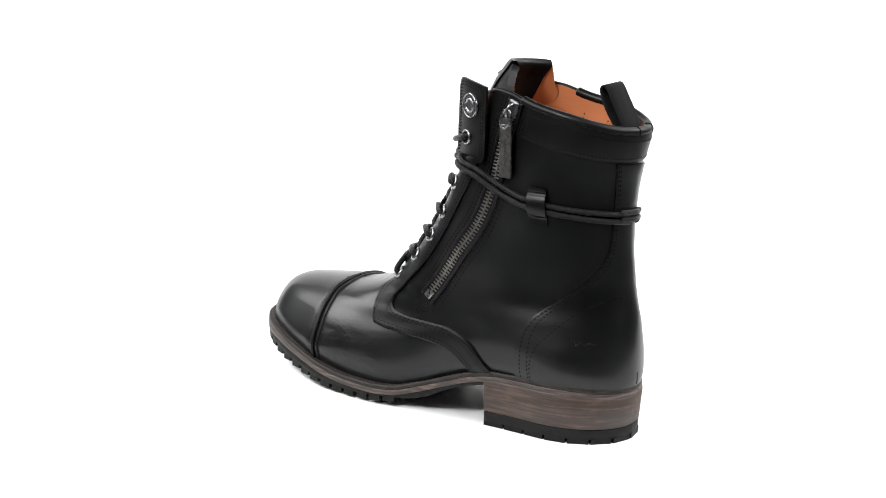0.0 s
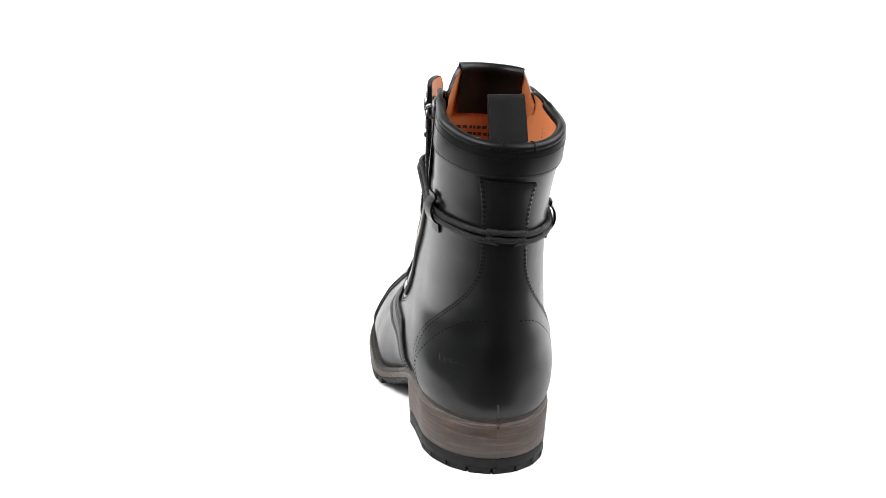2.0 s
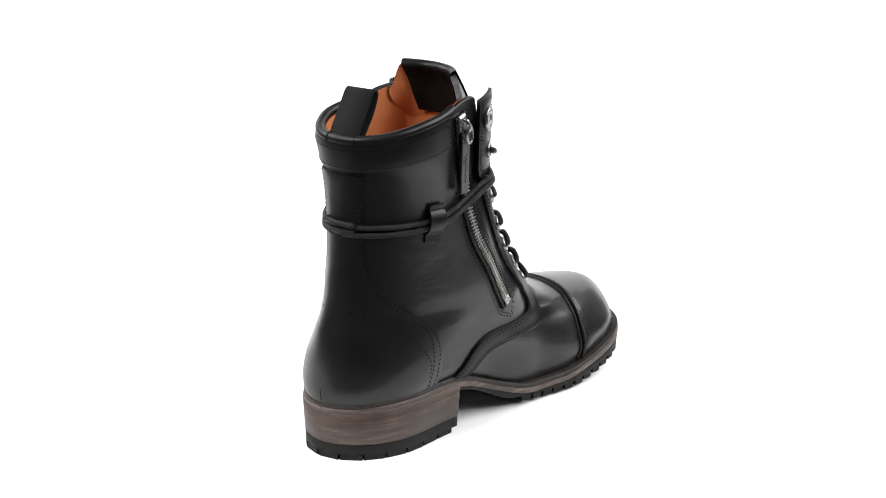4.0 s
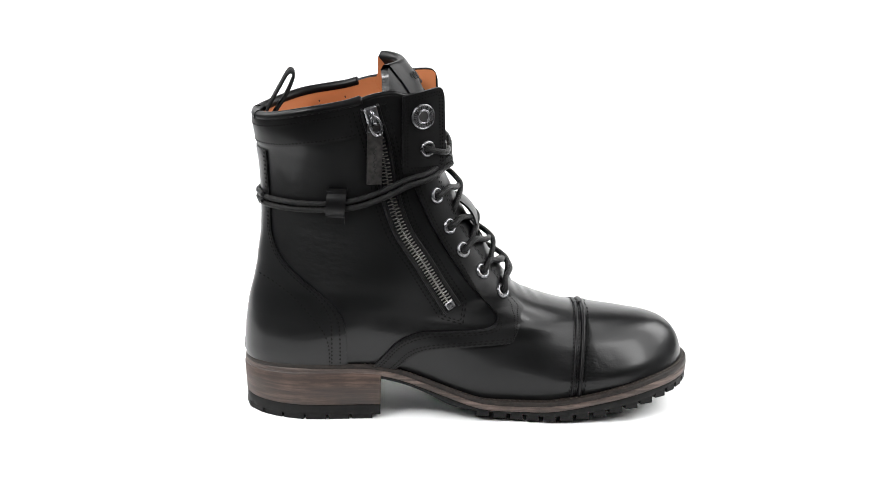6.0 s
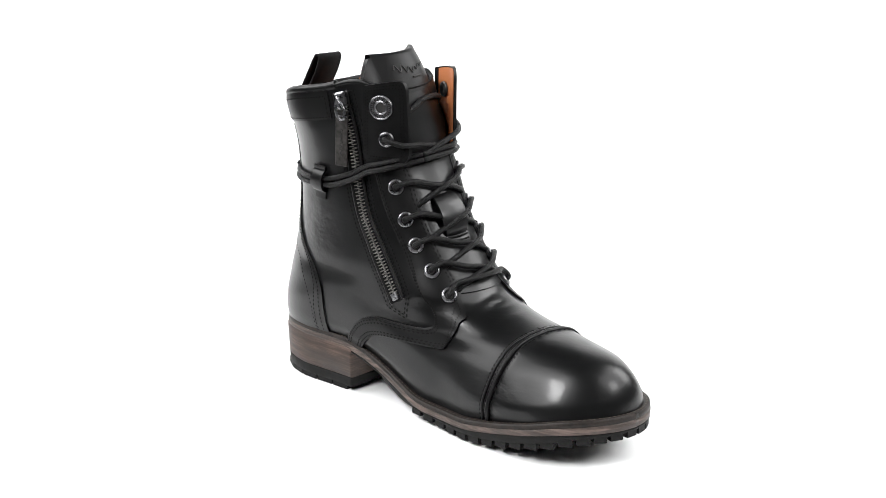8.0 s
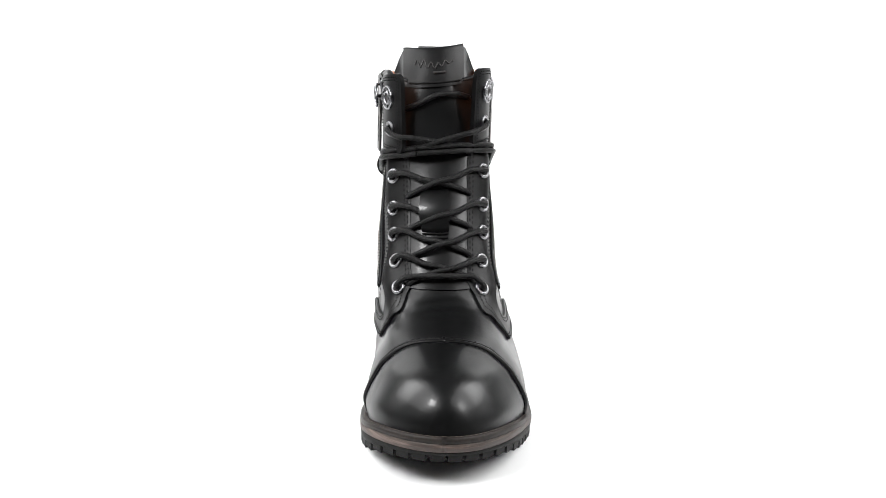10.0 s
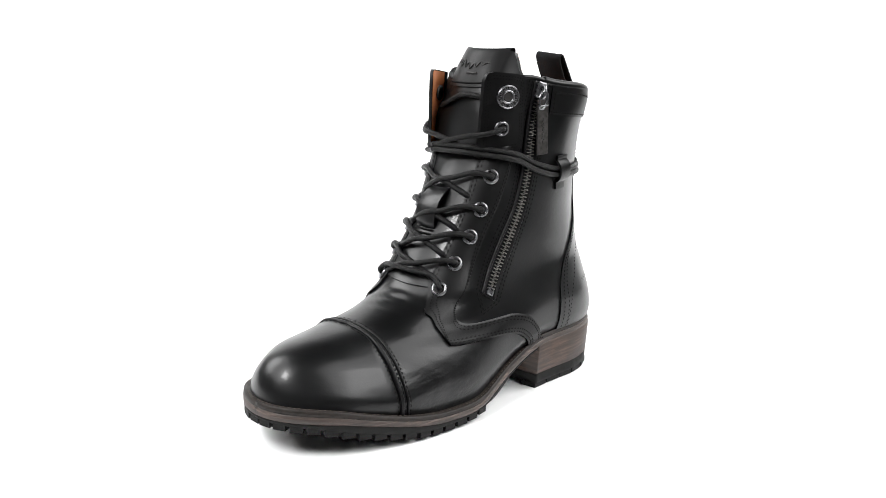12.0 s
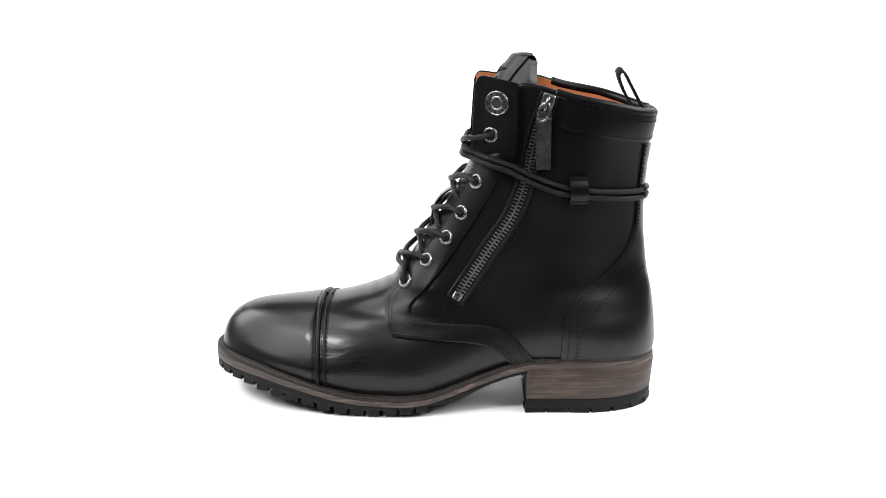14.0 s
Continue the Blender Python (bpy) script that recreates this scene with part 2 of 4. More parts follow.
def normals_of(tab):
    du = np.empty_like(tab)
    du[:, 1:-1] = tab[:, 2:] - tab[:, :-2]
    du[:, 0] = du[:, -1] = tab[:, 1] - tab[:, -2]
    dv = np.gradient(tab, axis=0)
    n = np.cross(dv, du)
    n /= np.maximum(np.linalg.norm(n, axis=-1, keepdims=True), 1e-12)
    return n


NORMAL = normals_of(TABLE)
if NORMAL[120, NP * 3 // 4][1] < 0:
    NORMAL = -NORMAL


def look_up(tab, phi, h):
    u = (phi + math.pi) / (2 * math.pi) % 1.0 * NP
    v = min(max(h / HMAX, 0), 0.9999) * NH
    i, j = int(u), int(v)
    a, b = u - i, v - j
    k = (i + 1) if i < NP else i
    return (tab[j, i] * (1 - a) + tab[j, k] * a) * (1 - b) + (tab[j + 1, i] * (1 - a) + tab[j + 1, k] * a) * b


def skin(phi, h, off=0.0):
    q = look_up(TABLE, phi, h)
    return Vector(q + look_up(NORMAL, phi, h) * off) if off else Vector(q)


def facing_out(phi, h):
    return Vector(look_up(NORMAL, phi, h)).normalized()


def side_at(x, z, side):
    """Angle and height of the place on the side (+1 left, -1 right) that is seen at x and z from the left; the right side is its mirror."""
    h = z
    for _ in range(8):
        zw = float(WELT_LINE(x))
        zz = z - float(lean(0.03, h))
        h = (zz - zw) / (1 - zw / RISE)
        if h > RISE:
            h = zz
    h = max(h, 0.0)
    xb, xf = float(BACK_X(h)), float(FRONT_X(h))
    u = min(max((x - xb) / (xf - xb), 0.0), 1.0)
    return side * math.acos(1 - 2 * u), h


def side_curve(points, side):
    """A smooth curve on one side, through (x, z) points, as angle and height."""
    c = curve(points)
    return lambda s: side_at(*c(s), side)


def patch(c0, c1, off, ns=48, nt=10, skirt=-0.0012, roll=0.0006):
    """A leather piece laid on the skin between two curves, with a cut edge all round."""
    def at(s, t, d):
        a, b = c0(s), c1(s)
        return skin(a[0] + (b[0] - a[0]) * t, a[1] + (b[1] - a[1]) * t, d)
    rows = []
    for j in range(nt + 1):
        rows.append([at(i / ns, j / nt, off * (0.8 if i in (0, ns) or j in (0, nt) else 1.0)) for i in range(ns + 1)])
    ring = [(i / ns, 0) for i in range(ns)] + [(1, j / nt) for j in range(nt)] + [(1 - i / ns, 1) for i in range(ns)] + [(0, 1 - j / nt) for j in range(nt)]
    loops = [[at(u, t, d) for u, t in ring] for d in (off * 0.8, skirt)]
    return join(grid(rows), grid(loops, close_u=True, flip=True))


def stitches(line, off, length, spacing=0.0028, long=0.0022, thick=0.0006):
    """A row of thread stitches along a curve on the skin; length: of the curve, about, in metres."""
    verts, faces = [], []
    n = max(2, int(length / spacing))
    for i in range(n):
        s0, s1 = (i + 0.15) / n, (i + 0.15 + long / spacing) / n
        a, b = line(s0), line(min(s1, 1))
        p, q = skin(a[0], a[1], off), skin(b[0], b[1], off)
        up = facing_out(*a)
        t = q - p
        if t.length < 1e-5:
            continue
        w = t.cross(up).normalized() * thick
        m, u = (p + q) / 2, up * thick * 0.5
        k = len(verts)
        verts += [p - u * 0.6, m + w, q - u * 0.6, m - w, m + u, m - u]
        faces += [(k, k + 1, k + 4), (k + 1, k + 2, k + 4), (k + 2, k + 3, k + 4), (k + 3, k, k + 4)]
    return verts, faces


# ---------------------------------------------------------------- the studio
def studio():
    """A grey room, and in it a white sheet that lies on the floor and sweeps up at the back."""
    profile = [(0.22 - 0.07 * i, 0.004) for i in range(17)]
    profile += [(-0.9 - 0.55 * math.sin(a), 0.554 - 0.55 * math.cos(a)) for a in [math.pi / 32 * i for i in range(1, 17)]]
    profile += [(-1.45, 0.8), (-1.45, 1.1)]
    rows = [[(x, (-1 + i / 12) * (0.36 + 0.44 * (0.22 - x)), z - 0.004) for i in range(25)] for x, z in profile]
    sheet = new("ground", mesh_of("ground", *grid(rows)))
    sheet.data.materials.append(WHITE)
    tagged(sheet, "seamless white paper sheet sweeping up behind", "studio floor", kind="structure")
    x0, x1, w, top = -2.2, 2.6, 2.3, 2.7
    sides = {"floor": [(x0, -w, -0.006), (x1, -w, -0.006), (x1, w, -0.006), (x0, w, -0.006)], "ceiling": [(x0, -w, top), (x0, w, top), (x1, w, top), (x1, -w, top)],
             "wall_back": [(x0, -w, 0), (x0, w, 0), (x0, w, top), (x0, -w, top)], "wall_front": [(x1, -w, 0), (x1, -w, top), (x1, w, top), (x1, w, 0)],
             "wall_left": [(x0, w, 0), (x1, w, 0), (x1, w, top), (x0, w, top)], "wall_right": [(x0, -w, 0), (x0, -w, top), (x1, -w, top), (x1, -w, 0)]}
    for name, quad in sides.items():
        q = [Vector(v) for v in quad]
        n = (q[1] - q[0]).cross(q[2] - q[0]).normalized()
        centre = sum(q, Vector()) / 4
        if n.dot(Vector((0, 0, 1.2)) - centre) > 0:
            n = -n
        v = q + [c + n * 0.1 for c in q]
        f = [(0, 1, 2, 3), (7, 6, 5, 4)] + [(i, i + 4, (i + 1) % 4 + 4, (i + 1) % 4) for i in range(4)]
        ob = new(name, mesh_of(name, v, f, False))
        ob.data.materials.append(ROOM)
        tagged(ob, "plain dark grey painted studio " + name.split("_")[0], name.split("_")[0], kind="structure")


studio()

# ---------------------------------------------------------------- the boot
boot = new("boot")
tagged(boot, "black polished leather lace-up boot with side zips and brown heel", "boot")
MID = -0.0115


TOP_LINE = pchip([-0.14, -0.134, -0.0995, -0.071, -0.05, -0.04, -0.032, -0.02], [0.1975, 0.1980, 0.2055, 0.2105, 0.2160, 0.2170, 0.2150, 0.2120])


def top_z(x):
    return float(TOP_LINE(x))


def top_h(phi):
    q = look_up(TABLE, phi, 0.205)
    return top_z(q[0]) - 0.05 * (q[1] + 0.011)


def edge_phi(h, half, side):
    """The angle near the front at which the skin lies that far from the middle line."""
    lo, hi = math.pi * 0.5, math.pi
    mid = look_up(TABLE, math.pi * 0.9999, h)[1]
    for _ in range(30):
        m = (lo + hi) / 2
        if abs(look_up(TABLE, m, h)[1] - mid) > half:
            lo = m
        else:
            hi = m
    return side * (lo + hi) / 2


def build_upper():
    nu, nv = 200, 170
    rows = []
    for j in range(nv + 1):
        t = j / nv
        rows.append([skin(-math.pi + 2 * math.pi * i / nu, top_h(-math.pi + 2 * math.pi * i / nu) * t) for i in range(nu)])
    part("upper", mesh_of("upper", *grid(rows, close_u=True)), LEATHER, boot, "smooth black polished leather upper")
    # lining: down the inside, and the insole
    rows = []
    for j in range(31):
        t = j / 30
        row = []
        for i in range(180):
            phi = -math.pi + 2 * math.pi * i / 180
            h = top_h(phi) * (1 - t) + 0.07 * t
            row.append(skin(phi, h + (0.001 if j == 0 else 0), -0.0045 - 0.001 * math.sin(9 * phi + 20 * t) * t))
        rows.append(row)
    part("lining", mesh_of("lining", *grid(rows, close_u=True, flip=True)), LINING, boot, "tan leather lining")
    rows = [[skin(s * math.pi * (0.02 + 0.96 * i / 40), 0.072, -0.003) for i in range(41)] for s in (1, -1)]
    part("insole", mesh_of("insole", *grid(rows)), INSOLE, boot, "tan insole")
    # padded rim along the top edge, from zip round the heel to zip
    pts = []
    for i in range(61):
        phi = -1.88 + 3.76 * i / 60
        pts.append(skin(phi, top_h(phi) + 0.0005, -0.0022))
    for side in (1, -1):
        run = []
        for i in range(25):
            phi = side * (1.84 + 0.97 * i / 24)
            run.append(skin(phi, top_h(phi) + 0.0003, -0.0015))
        part("top_binding", mesh_of("top_binding", *tube(run, 0.0019, 8, 60)), PANEL, boot, "narrow black edge binding")
    part("collar_rim", mesh_of("collar_rim", *tube(pts, 0.0032, 12, 160)), PANEL, boot, "padded black leather rim")


build_upper()


def collar_band():
    a = side_at(-0.0715, 0.217, 1)[0]

    def lower(s):
        phi = -a + 2 * a * s
        return phi, top_h(phi) - 0.0190 + 0.0015 * math.cos(phi * 2)

    def upper(s):
        phi = -a + 2 * a * s
        return phi, top_h(phi) - 0.001
    part("collar_band", mesh_of("collar_band", *patch(lower, upper, 0.0012, 90, 8)), PANEL, boot)
    part("stitching", mesh_of("stitching", *stitches(lambda s: (lower(s)[0], lower(s)[1] + 0.002), 0.0013, 0.2)), THREAD, boot, kind="stuff")


collar_band()


def collar_seams():
    a = side_at(-0.0715, 0.217, 1)[0] - 0.05
    part("stitching", mesh_of("stitching", *stitches(lambda q: (-a + 2 * a * q, top_h(-a + 2 * a * q) - 0.0048), 0.0013, 0.2)), THREAD, boot, kind="stuff")
    for k in (1, -1):
        part("stitching", mesh_of("stitching", *stitches(lambda q: (k * a, top_h(k * a) - 0.0175 + 0.0125 * q), 0.0013, 0.0125)), THREAD, boot, kind="stuff")
    # a short leather piece closes the rim over the heel
    for phi in (-0.30, 0.16):
        centre, out = skin(phi, top_h(phi) + 0.0005, -0.0022), facing_out(phi, top_h(phi))
        arc = [centre + (out * math.cos(q) + Vector((0, 0, 1)) * math.sin(q)) * 0.0033 for q in [-0.9 + 0.45 * i for i in range(8)]]
        part("rim_seam", mesh_of("rim_seam", *tube(arc, 0.0004, 6, 30)), THREAD, boot)
    # seams down the inside of the quarters
    for k in (1, -1):
        for x in (-0.0720, -0.0900):
            top = top_z(x)
            part("stitching", mesh_of("stitching", *stitches(lambda q: side_at(x + 0.006 * q, top - 0.004 - 0.030 * q, k), -0.0066, 0.03, 0.0026, 0.0017, 0.0006)), PRINT, boot, kind="stuff")


collar_seams()

COUNTER = [(-0.073, 0.03), (-0.0735, 0.052), (-0.075, 0.068), (-0.0809, 0.078), (-0.0908, 0.087), (-0.1043, 0.098), (-0.115, 0.11), (-0.1205, 0.125), (-0.1215, 0.145), (-0.1235, 0.1815)]


def heel_counter():
    left, right = side_curve(COUNTER, 1), side_curve(COUNTER, -1)

    def spread(s, k):
        p, h = (left if k > 0 else right)(s)
        return (max(abs(p), 0.26) * k, h)
    part("heel_counter", mesh_of("heel_counter", *patch(lambda s: spread(s, -1), lambda s: spread(s, 1), 0.0015, 60, 40)), LEATHER, boot, "smooth heel counter and back strap")
    for k in (1, -1):
        for d in (0.0018, 0.0042):
            part("stitching", mesh_of("stitching", *stitches(lambda s: (spread(s, k)[0] - k * d / 0.05 * (1 - 0.35 * s), spread(s, k)[1]), 0.0017, 0.17)), THREAD, boot, kind="stuff")
    # the stiffener's curved seam across the heel
    arch = [(-0.084, 0.034), (-0.0855, 0.055), (-0.092, 0.067), (-0.105, 0.081), (-0.119, 0.091), (-0.129, 0.0945)]
    la = side_curve(arch, 1)

    def across(s):
        p, h = la(1 - abs(2 * s - 1))
        return ((1 if s < 0.5 else -1) * p, h)
    part("stitching", mesh_of("stitching", *stitches(across, 0.0017, 0.2, 0.0034, 0.0022)), THREAD, boot, kind="stuff")


heel_counter()


def heel_mark():
    """A faint stamped mark on the outer heel, drawn as a plain waving line."""
    pts = []
    for i in range(40):
        q = i / 39
        p, h = side_at(-0.108 - 0.016 * q, 0.0660 + 0.0014 * math.sin(q * 22) * (1.2 - q), 1)
        pts.append(skin(p, h, 0.0014))
    part("stamped_mark", mesh_of("stamped_mark", *tube(pts, 0.0002, 5, 150)), LEATHER, boot, "faint stamped mark")


heel_mark()


def heel_slit():
    """The short back seam that closes the counter over the heel."""
    pts = [skin(0.012 * i / 6, 0.002 + 0.0125 * i / 6, 0.0013) for i in range(7)]
    part("back_seam", mesh_of("back_seam", *tube(pts, 0.0007, 6, 20)), EDGE, boot, "short dark seam over the heel")


heel_slit()


def cap_line(side, dx=0.0):
    """The toe cap's seam: from the welt up over the toe, at nearly one distance from the tip."""
    def f(s):
        x = 0.0835 + dx + 0.0045 * s
        hmax = to_h(x, float(np.interp(x, [0.075, 0.087, 0.103], [0.0692, 0.0674, 0.0660])))
        h = hmax * math.sin(s * math.pi / 2)
        xb, xf = float(BACK_X(h)), float(FRONT_X(h))
        u = min(max((x - xb) / (xf - xb), 0), 1)
        return side * math.acos(1 - 2 * u), h
    return f


def toe_cap():
    left, right = cap_line(1), cap_line(-1)

    def around(s):
        return left(s * 2) if s <= 0.5 else right(2 - s * 2)
    pts = [skin(*around(i / 80), 0.0008) for i in range(81)]
    part("cap_seam", mesh_of("cap_seam", *tube(pts, 0.0015, 8, 200)), PANEL, boot, "raised black rolled seam across the toe")
    rows = []
    n = 40
    for j in range(n + 1):
        s = j / n * 0.995
        pl, h = left(s)
        row = []
        m = 48
        for i in range(m + 1):
            a = pl + (2 * math.pi - 2 * pl) * i / m
            edge = i in (0, m)
            row.append(skin(a if a <= math.pi else a - 2 * math.pi, h, -0.0005 if edge else 0.0009))
        rows.append(row)
    part("toe_cap", mesh_of("toe_cap", *grid(rows)), LEATHER, boot, "smooth polished toe cap")

    def shifted(d):
        one, two = cap_line(1, d), cap_line(-1, d)
        return lambda q: one(q * 2) if q <= 0.5 else two(2 - q * 2)
    for d, off in ((0.0032, 0.0014), (-0.0026, 0.0006), (-0.0062, 0.0006)):
        part("stitching", mesh_of("stitching", *stitches(shifted(d), off, 0.15, 0.0028)), THREAD, boot, kind="stuff")
    pts = [skin(*shifted(-0.0045)(i / 80), 0.0002) for i in range(81)]
    part("cap_piping", mesh_of("cap_piping", *tube(pts, 0.0010, 8, 200)), PANEL, boot, "narrow second ridge behind the toe seam")


toe_cap()

EYES = [(0.0289, 0.0845), (0.0152, 0.0998), (0.0022, 0.1165), (-0.0073, 0.1340), (-0.0163, 0.1552)]


def two_part(first, second, cut=0.6):
    """One boundary from two curves of angle and height that meet at a corner."""
    def scaled(pts):
        c = curve([(p, h * 15) for p, h in pts])
        return lambda q: (c(q)[0], c(q)[1] / 15)
    a, b = scaled(first), scaled(second)
    return lambda q: a(q / cut) if q <= cut else b((q - cut) / (1 - cut))


def facings():
    for side in (1, -1):
        def on(pts, n=30):
            c = curve(pts)
            return [side_at(*c(i / n), side) for i in range(n + 1)]
        lacing = [(edge_phi(0.170, 0.024, side), 0.170), (edge_phi(0.163, 0.0195, side), 0.163)] + [(edge_phi(h, 0.0185, side), h) for h in (0.152, 0.14, 0.12, 0.10, 0.085)]
        outer = two_part(lacing + on([(0.0425, 0.0745), (0.0425, 0.066), (0.0405, 0.059), (0.0370, 0.0525)], 5), on([(0.0370, 0.0525), (0.028, 0.0515), (0.014, 0.0512), (-0.013, 0.0500), (-0.029, 0.0455), (-0.045, 0.031)]))
        inner = two_part(on([(-0.034, 0.176), (-0.031, 0.165), (-0.0205, 0.141), (-0.0075, 0.117), (0.006, 0.0955), (0.019, 0.080), (0.0255, 0.0715), (0.0262, 0.0675)]),
                         on([(0.0262, 0.0675), (0.0225, 0.0635), (0.012, 0.0620), (-0.010, 0.0618), (-0.026, 0.0610), (-0.042, 0.0535), (-0.060, 0.031)]))
        part("eyelet_facing", mesh_of("eyelet_facing", *patch(outer, inner, 0.0021, 130, 12)), PANEL, boot)

        def between(d0, d1=None):
            def g(q):
                a, b = outer(q), inner(q)
                d = d0 if d1 is None else d0 + (d1 - d0) * float(smooth(0.55, 0.68, q))
                return a[0] + (b[0] - a[0]) * d, a[1] + (b[1] - a[1]) * d
            return g
        for d0, d1 in ((0.07, 0.13), (0.15, 0.29), (0.93, 0.88), (0.85, 0.74)):
            part("stitching", mesh_of("stitching", *stitches(between(d0, d1), 0.0023, 0.24)), THREAD, boot, kind="stuff")


facings()


# ---------------------------------------------------------------- flaps above the lacing
def flap_point(s, t, side, lift=0.0):
    """s: from the rear (0) to the free front edge (1); t: from the bottom (0) to the top (1)."""
    cut = 0.0065
    top = 0.2262 - 0.0045 * (1 - s) ** 1.5 - (cut * (1 - math.sqrt(max(0, 1 - ((s - 0.8) / 0.2) ** 2))) if s > 0.8 else 0)
    low = 0.1725 - 0.001 * s + (cut * (1 - math.sqrt(max(0, 1 - ((0.15 - s) / 0.15) ** 2))) if s < 0.15 else 0)
    low += cut * (1 - math.sqrt(max(0, 1 - ((s - 0.85) / 0.15) ** 2))) if s > 0.85 else 0
    z = low + (top - low) * t
    x = -0.0392 + 0.0275 * s + 0.002 * (1 - t) * s
    y = 0.0350 - 0.0130 * s + 0.0026 * math.sin(math.pi * s) + (0.0015 * t * s)
    y += lift
    yy = MID + side * y
    return Vector((x, yy, z - 0.004 + 0.08 * (yy + 0.011)))


def flaps():
    for side in (1, -1):
        n, m = 24, 24
        def sheet(l):
            return [[flap_point(i / n, j / m, side, l) for i in range(n + 1)] for j in range(m + 1)]
        out, inn = sheet(0.0016), sheet(-0.0009)
        rim = lambda g: g[0][:] + [r[-1] for r in g[1:]] + g[-1][-2::-1] + [r[0] for r in g[-2:0:-1]]
        mid = rim(sheet(0.0005))
        loops = [rim(out), mid, rim(inn)]
        v, f = join(grid(out), grid(inn, flip=True), grid(loops, close_u=True))
        part("snap_flap", mesh_of("snap_flap", v, f), PANEL, boot)
        back = [[flap_point(0.16 + 0.785 * i / n, 0.02 + 0.965 * j / m, side, -0.0013) for i in range(n + 1)] for j in range(m + 1)]
        part("flap_lining", mesh_of("flap_lining", *grid(back, flip=True)), LINING, boot, "tan leather lining of the flap")
        # double seam round the flap
        for d in (0.07, 0.13):
            path = [(1 - d, 0.1 + 0.8 * q / 20) for q in range(21)] + [(1 - d - (1 - 2 * d) * q / 12, 1 - d * 0.6) for q in range(1, 12)]
            path = [(d + (1 - 2 * d) * q / 12, d * 0.6) for q in range(1, 12)] + path
            path += [(d, 0.92 - 0.84 * q / 18) for q in range(19)]
            verts, faces = [], []
            c = curve([flap_point(*q, side, 0.0018) for q in path])
            k = 62
            for i in range(k):
                p, q = Vector(c((i + 0.15) / k)), Vector(c((i + 0.8) / k))
                w = Vector((0, side, 0)).cross(q - p).normalized() * 0.0005
                u = Vector((0, side, 0)) * 0.0005
                b = len(verts)
                verts += [p, (p + q) / 2 + w, q, (p + q) / 2 - w, (p + q) / 2 + u]
                faces += [(b, b + 1, b + 4), (b + 1, b + 2, b + 4), (b + 2, b + 3, b + 4), (b + 3, b, b + 4)]
            part("stitching", mesh_of("stitching", verts, faces), THREAD, boot, kind="stuff")


flaps()


# ---------------------------------------------------------------- eyelets and snaps
def lathe(profile, centre, axis, sides=28, wide=None):
    axis = Vector(axis).normalized()
    u = axis.orthogonal().normalized()
    w = axis.cross(u)
    rows = [[Vector(centre) + axis * h + (u * math.cos(2 * math.pi * i / sides) + w * math.sin(2 * math.pi * i / sides)) * r
             for i in range(sides)] for r, h in profile]
    return grid(rows, close_u=True)


EYELET = [(0.0050, -0.0008), (0.0052, 0.0002), (0.0048, 0.0010), (0.0041, 0.0013), (0.0034, 0.0010), (0.0030, 0.0), (0.0029, -0.002)]


def eyelet_places(side):
    """Place and outward direction of the six eyelets and the snap, from the bottom up."""
    out = []
    for x, z in EYES:
        p, h = side_at(x, z, side)
        out.append((skin(p, h, 0.0023), facing_out(p, h)))
    for s, t in ((0.58, 0.30), (0.475, 0.70)):
        a, b, c = flap_point(s, t, side, 0.0017), flap_point(s + 0.05, t, side, 0.0017), flap_point(s, t + 0.05, side, 0.0017)
        n = (b - a).cross(c - a).normalized()
        out.append((a, n if n.y * side > 0 else -n))
    return out


def eyelets():
    for side in (1, -1):
        places = eyelet_places(side)
        for q, n in places[:6]:
            ob = part("eyelet", mesh_of("eyelet", *lathe(EYELET, q, n)), GUN, boot, "gunmetal eyelet")
            part("eyelet_hole", mesh_of("eyelet_hole", *lathe([(0.0031, 0.0001), (0.00001, 0.0001)], q, n, 20)), EDGE, ob, "dark hole")
        q, n = places[6]
        snap = part("snap_button", mesh_of("snap_button", *lathe(
            [(0.0080, -0.0006), (0.0081, 0.0006), (0.0077, 0.0013), (0.0072, 0.0013), (0.0070, 0.0009), (0.0047, 0.0009), (0.0045, 0.0014),
             (0.0036, 0.0014), (0.0033, 0.0006), (0.0030, 0.0), (0.00001, -0.0003)], q, n, 40)), GUN, boot, "gunmetal snap button with a marked ring")
        part("ring_face", mesh_of("ring_face", *lathe([(0.0071, 0.00095), (0.0047, 0.00095)], q, n, 40)), EDGE, snap, "dark recessed ring")
        part("snap_hole", mesh_of("snap_hole", *lathe([(0.0033, 0.0007), (0.00001, 0.0007)], q, n, 24)), EDGE, snap, "dark centre")
        part("snap_back", mesh_of("snap_back", *lathe([(0.0052, -0.0034), (0.0052, -0.0044), (0.0040, -0.0050), (0.0022, -0.0046), (0.00001, -0.0040)], q, n, 24)), DARKMETAL, snap, "dark metal back of the snap")
        # raised marks round the ring, too small to read
        u = n.orthogonal().normalized()
        w = n.cross(u)
        verts, faces = [], []
        for i in range(30):
            if i in (7, 15, 22):
                continue
            a = 2 * math.pi * i / 30
            d, e = u * math.cos(a) + w * math.sin(a), -u * math.sin(a) + w * math.cos(a)
            c = q + d * 0.0059 + n * 0.0009
            k = len(verts)
            for zz in (0, 0.0004):
                verts += [c + d * a1 * 0.0008 + e * b1 * 0.0004 + n * zz for a1, b1 in ((-1, -1), (1, -1), (1, 1), (-1, 1))]
            faces += [(k + 4, k + 5, k + 6, k + 7)] + [(k + j, k + (j + 1) % 4, k + 4 + (j + 1) % 4, k + 4 + j) for j in range(4)]
        part("ring_marks", mesh_of("ring_marks", verts, faces, False), GUN, snap, "pale raised marks", kind="stuff")


eyelets()


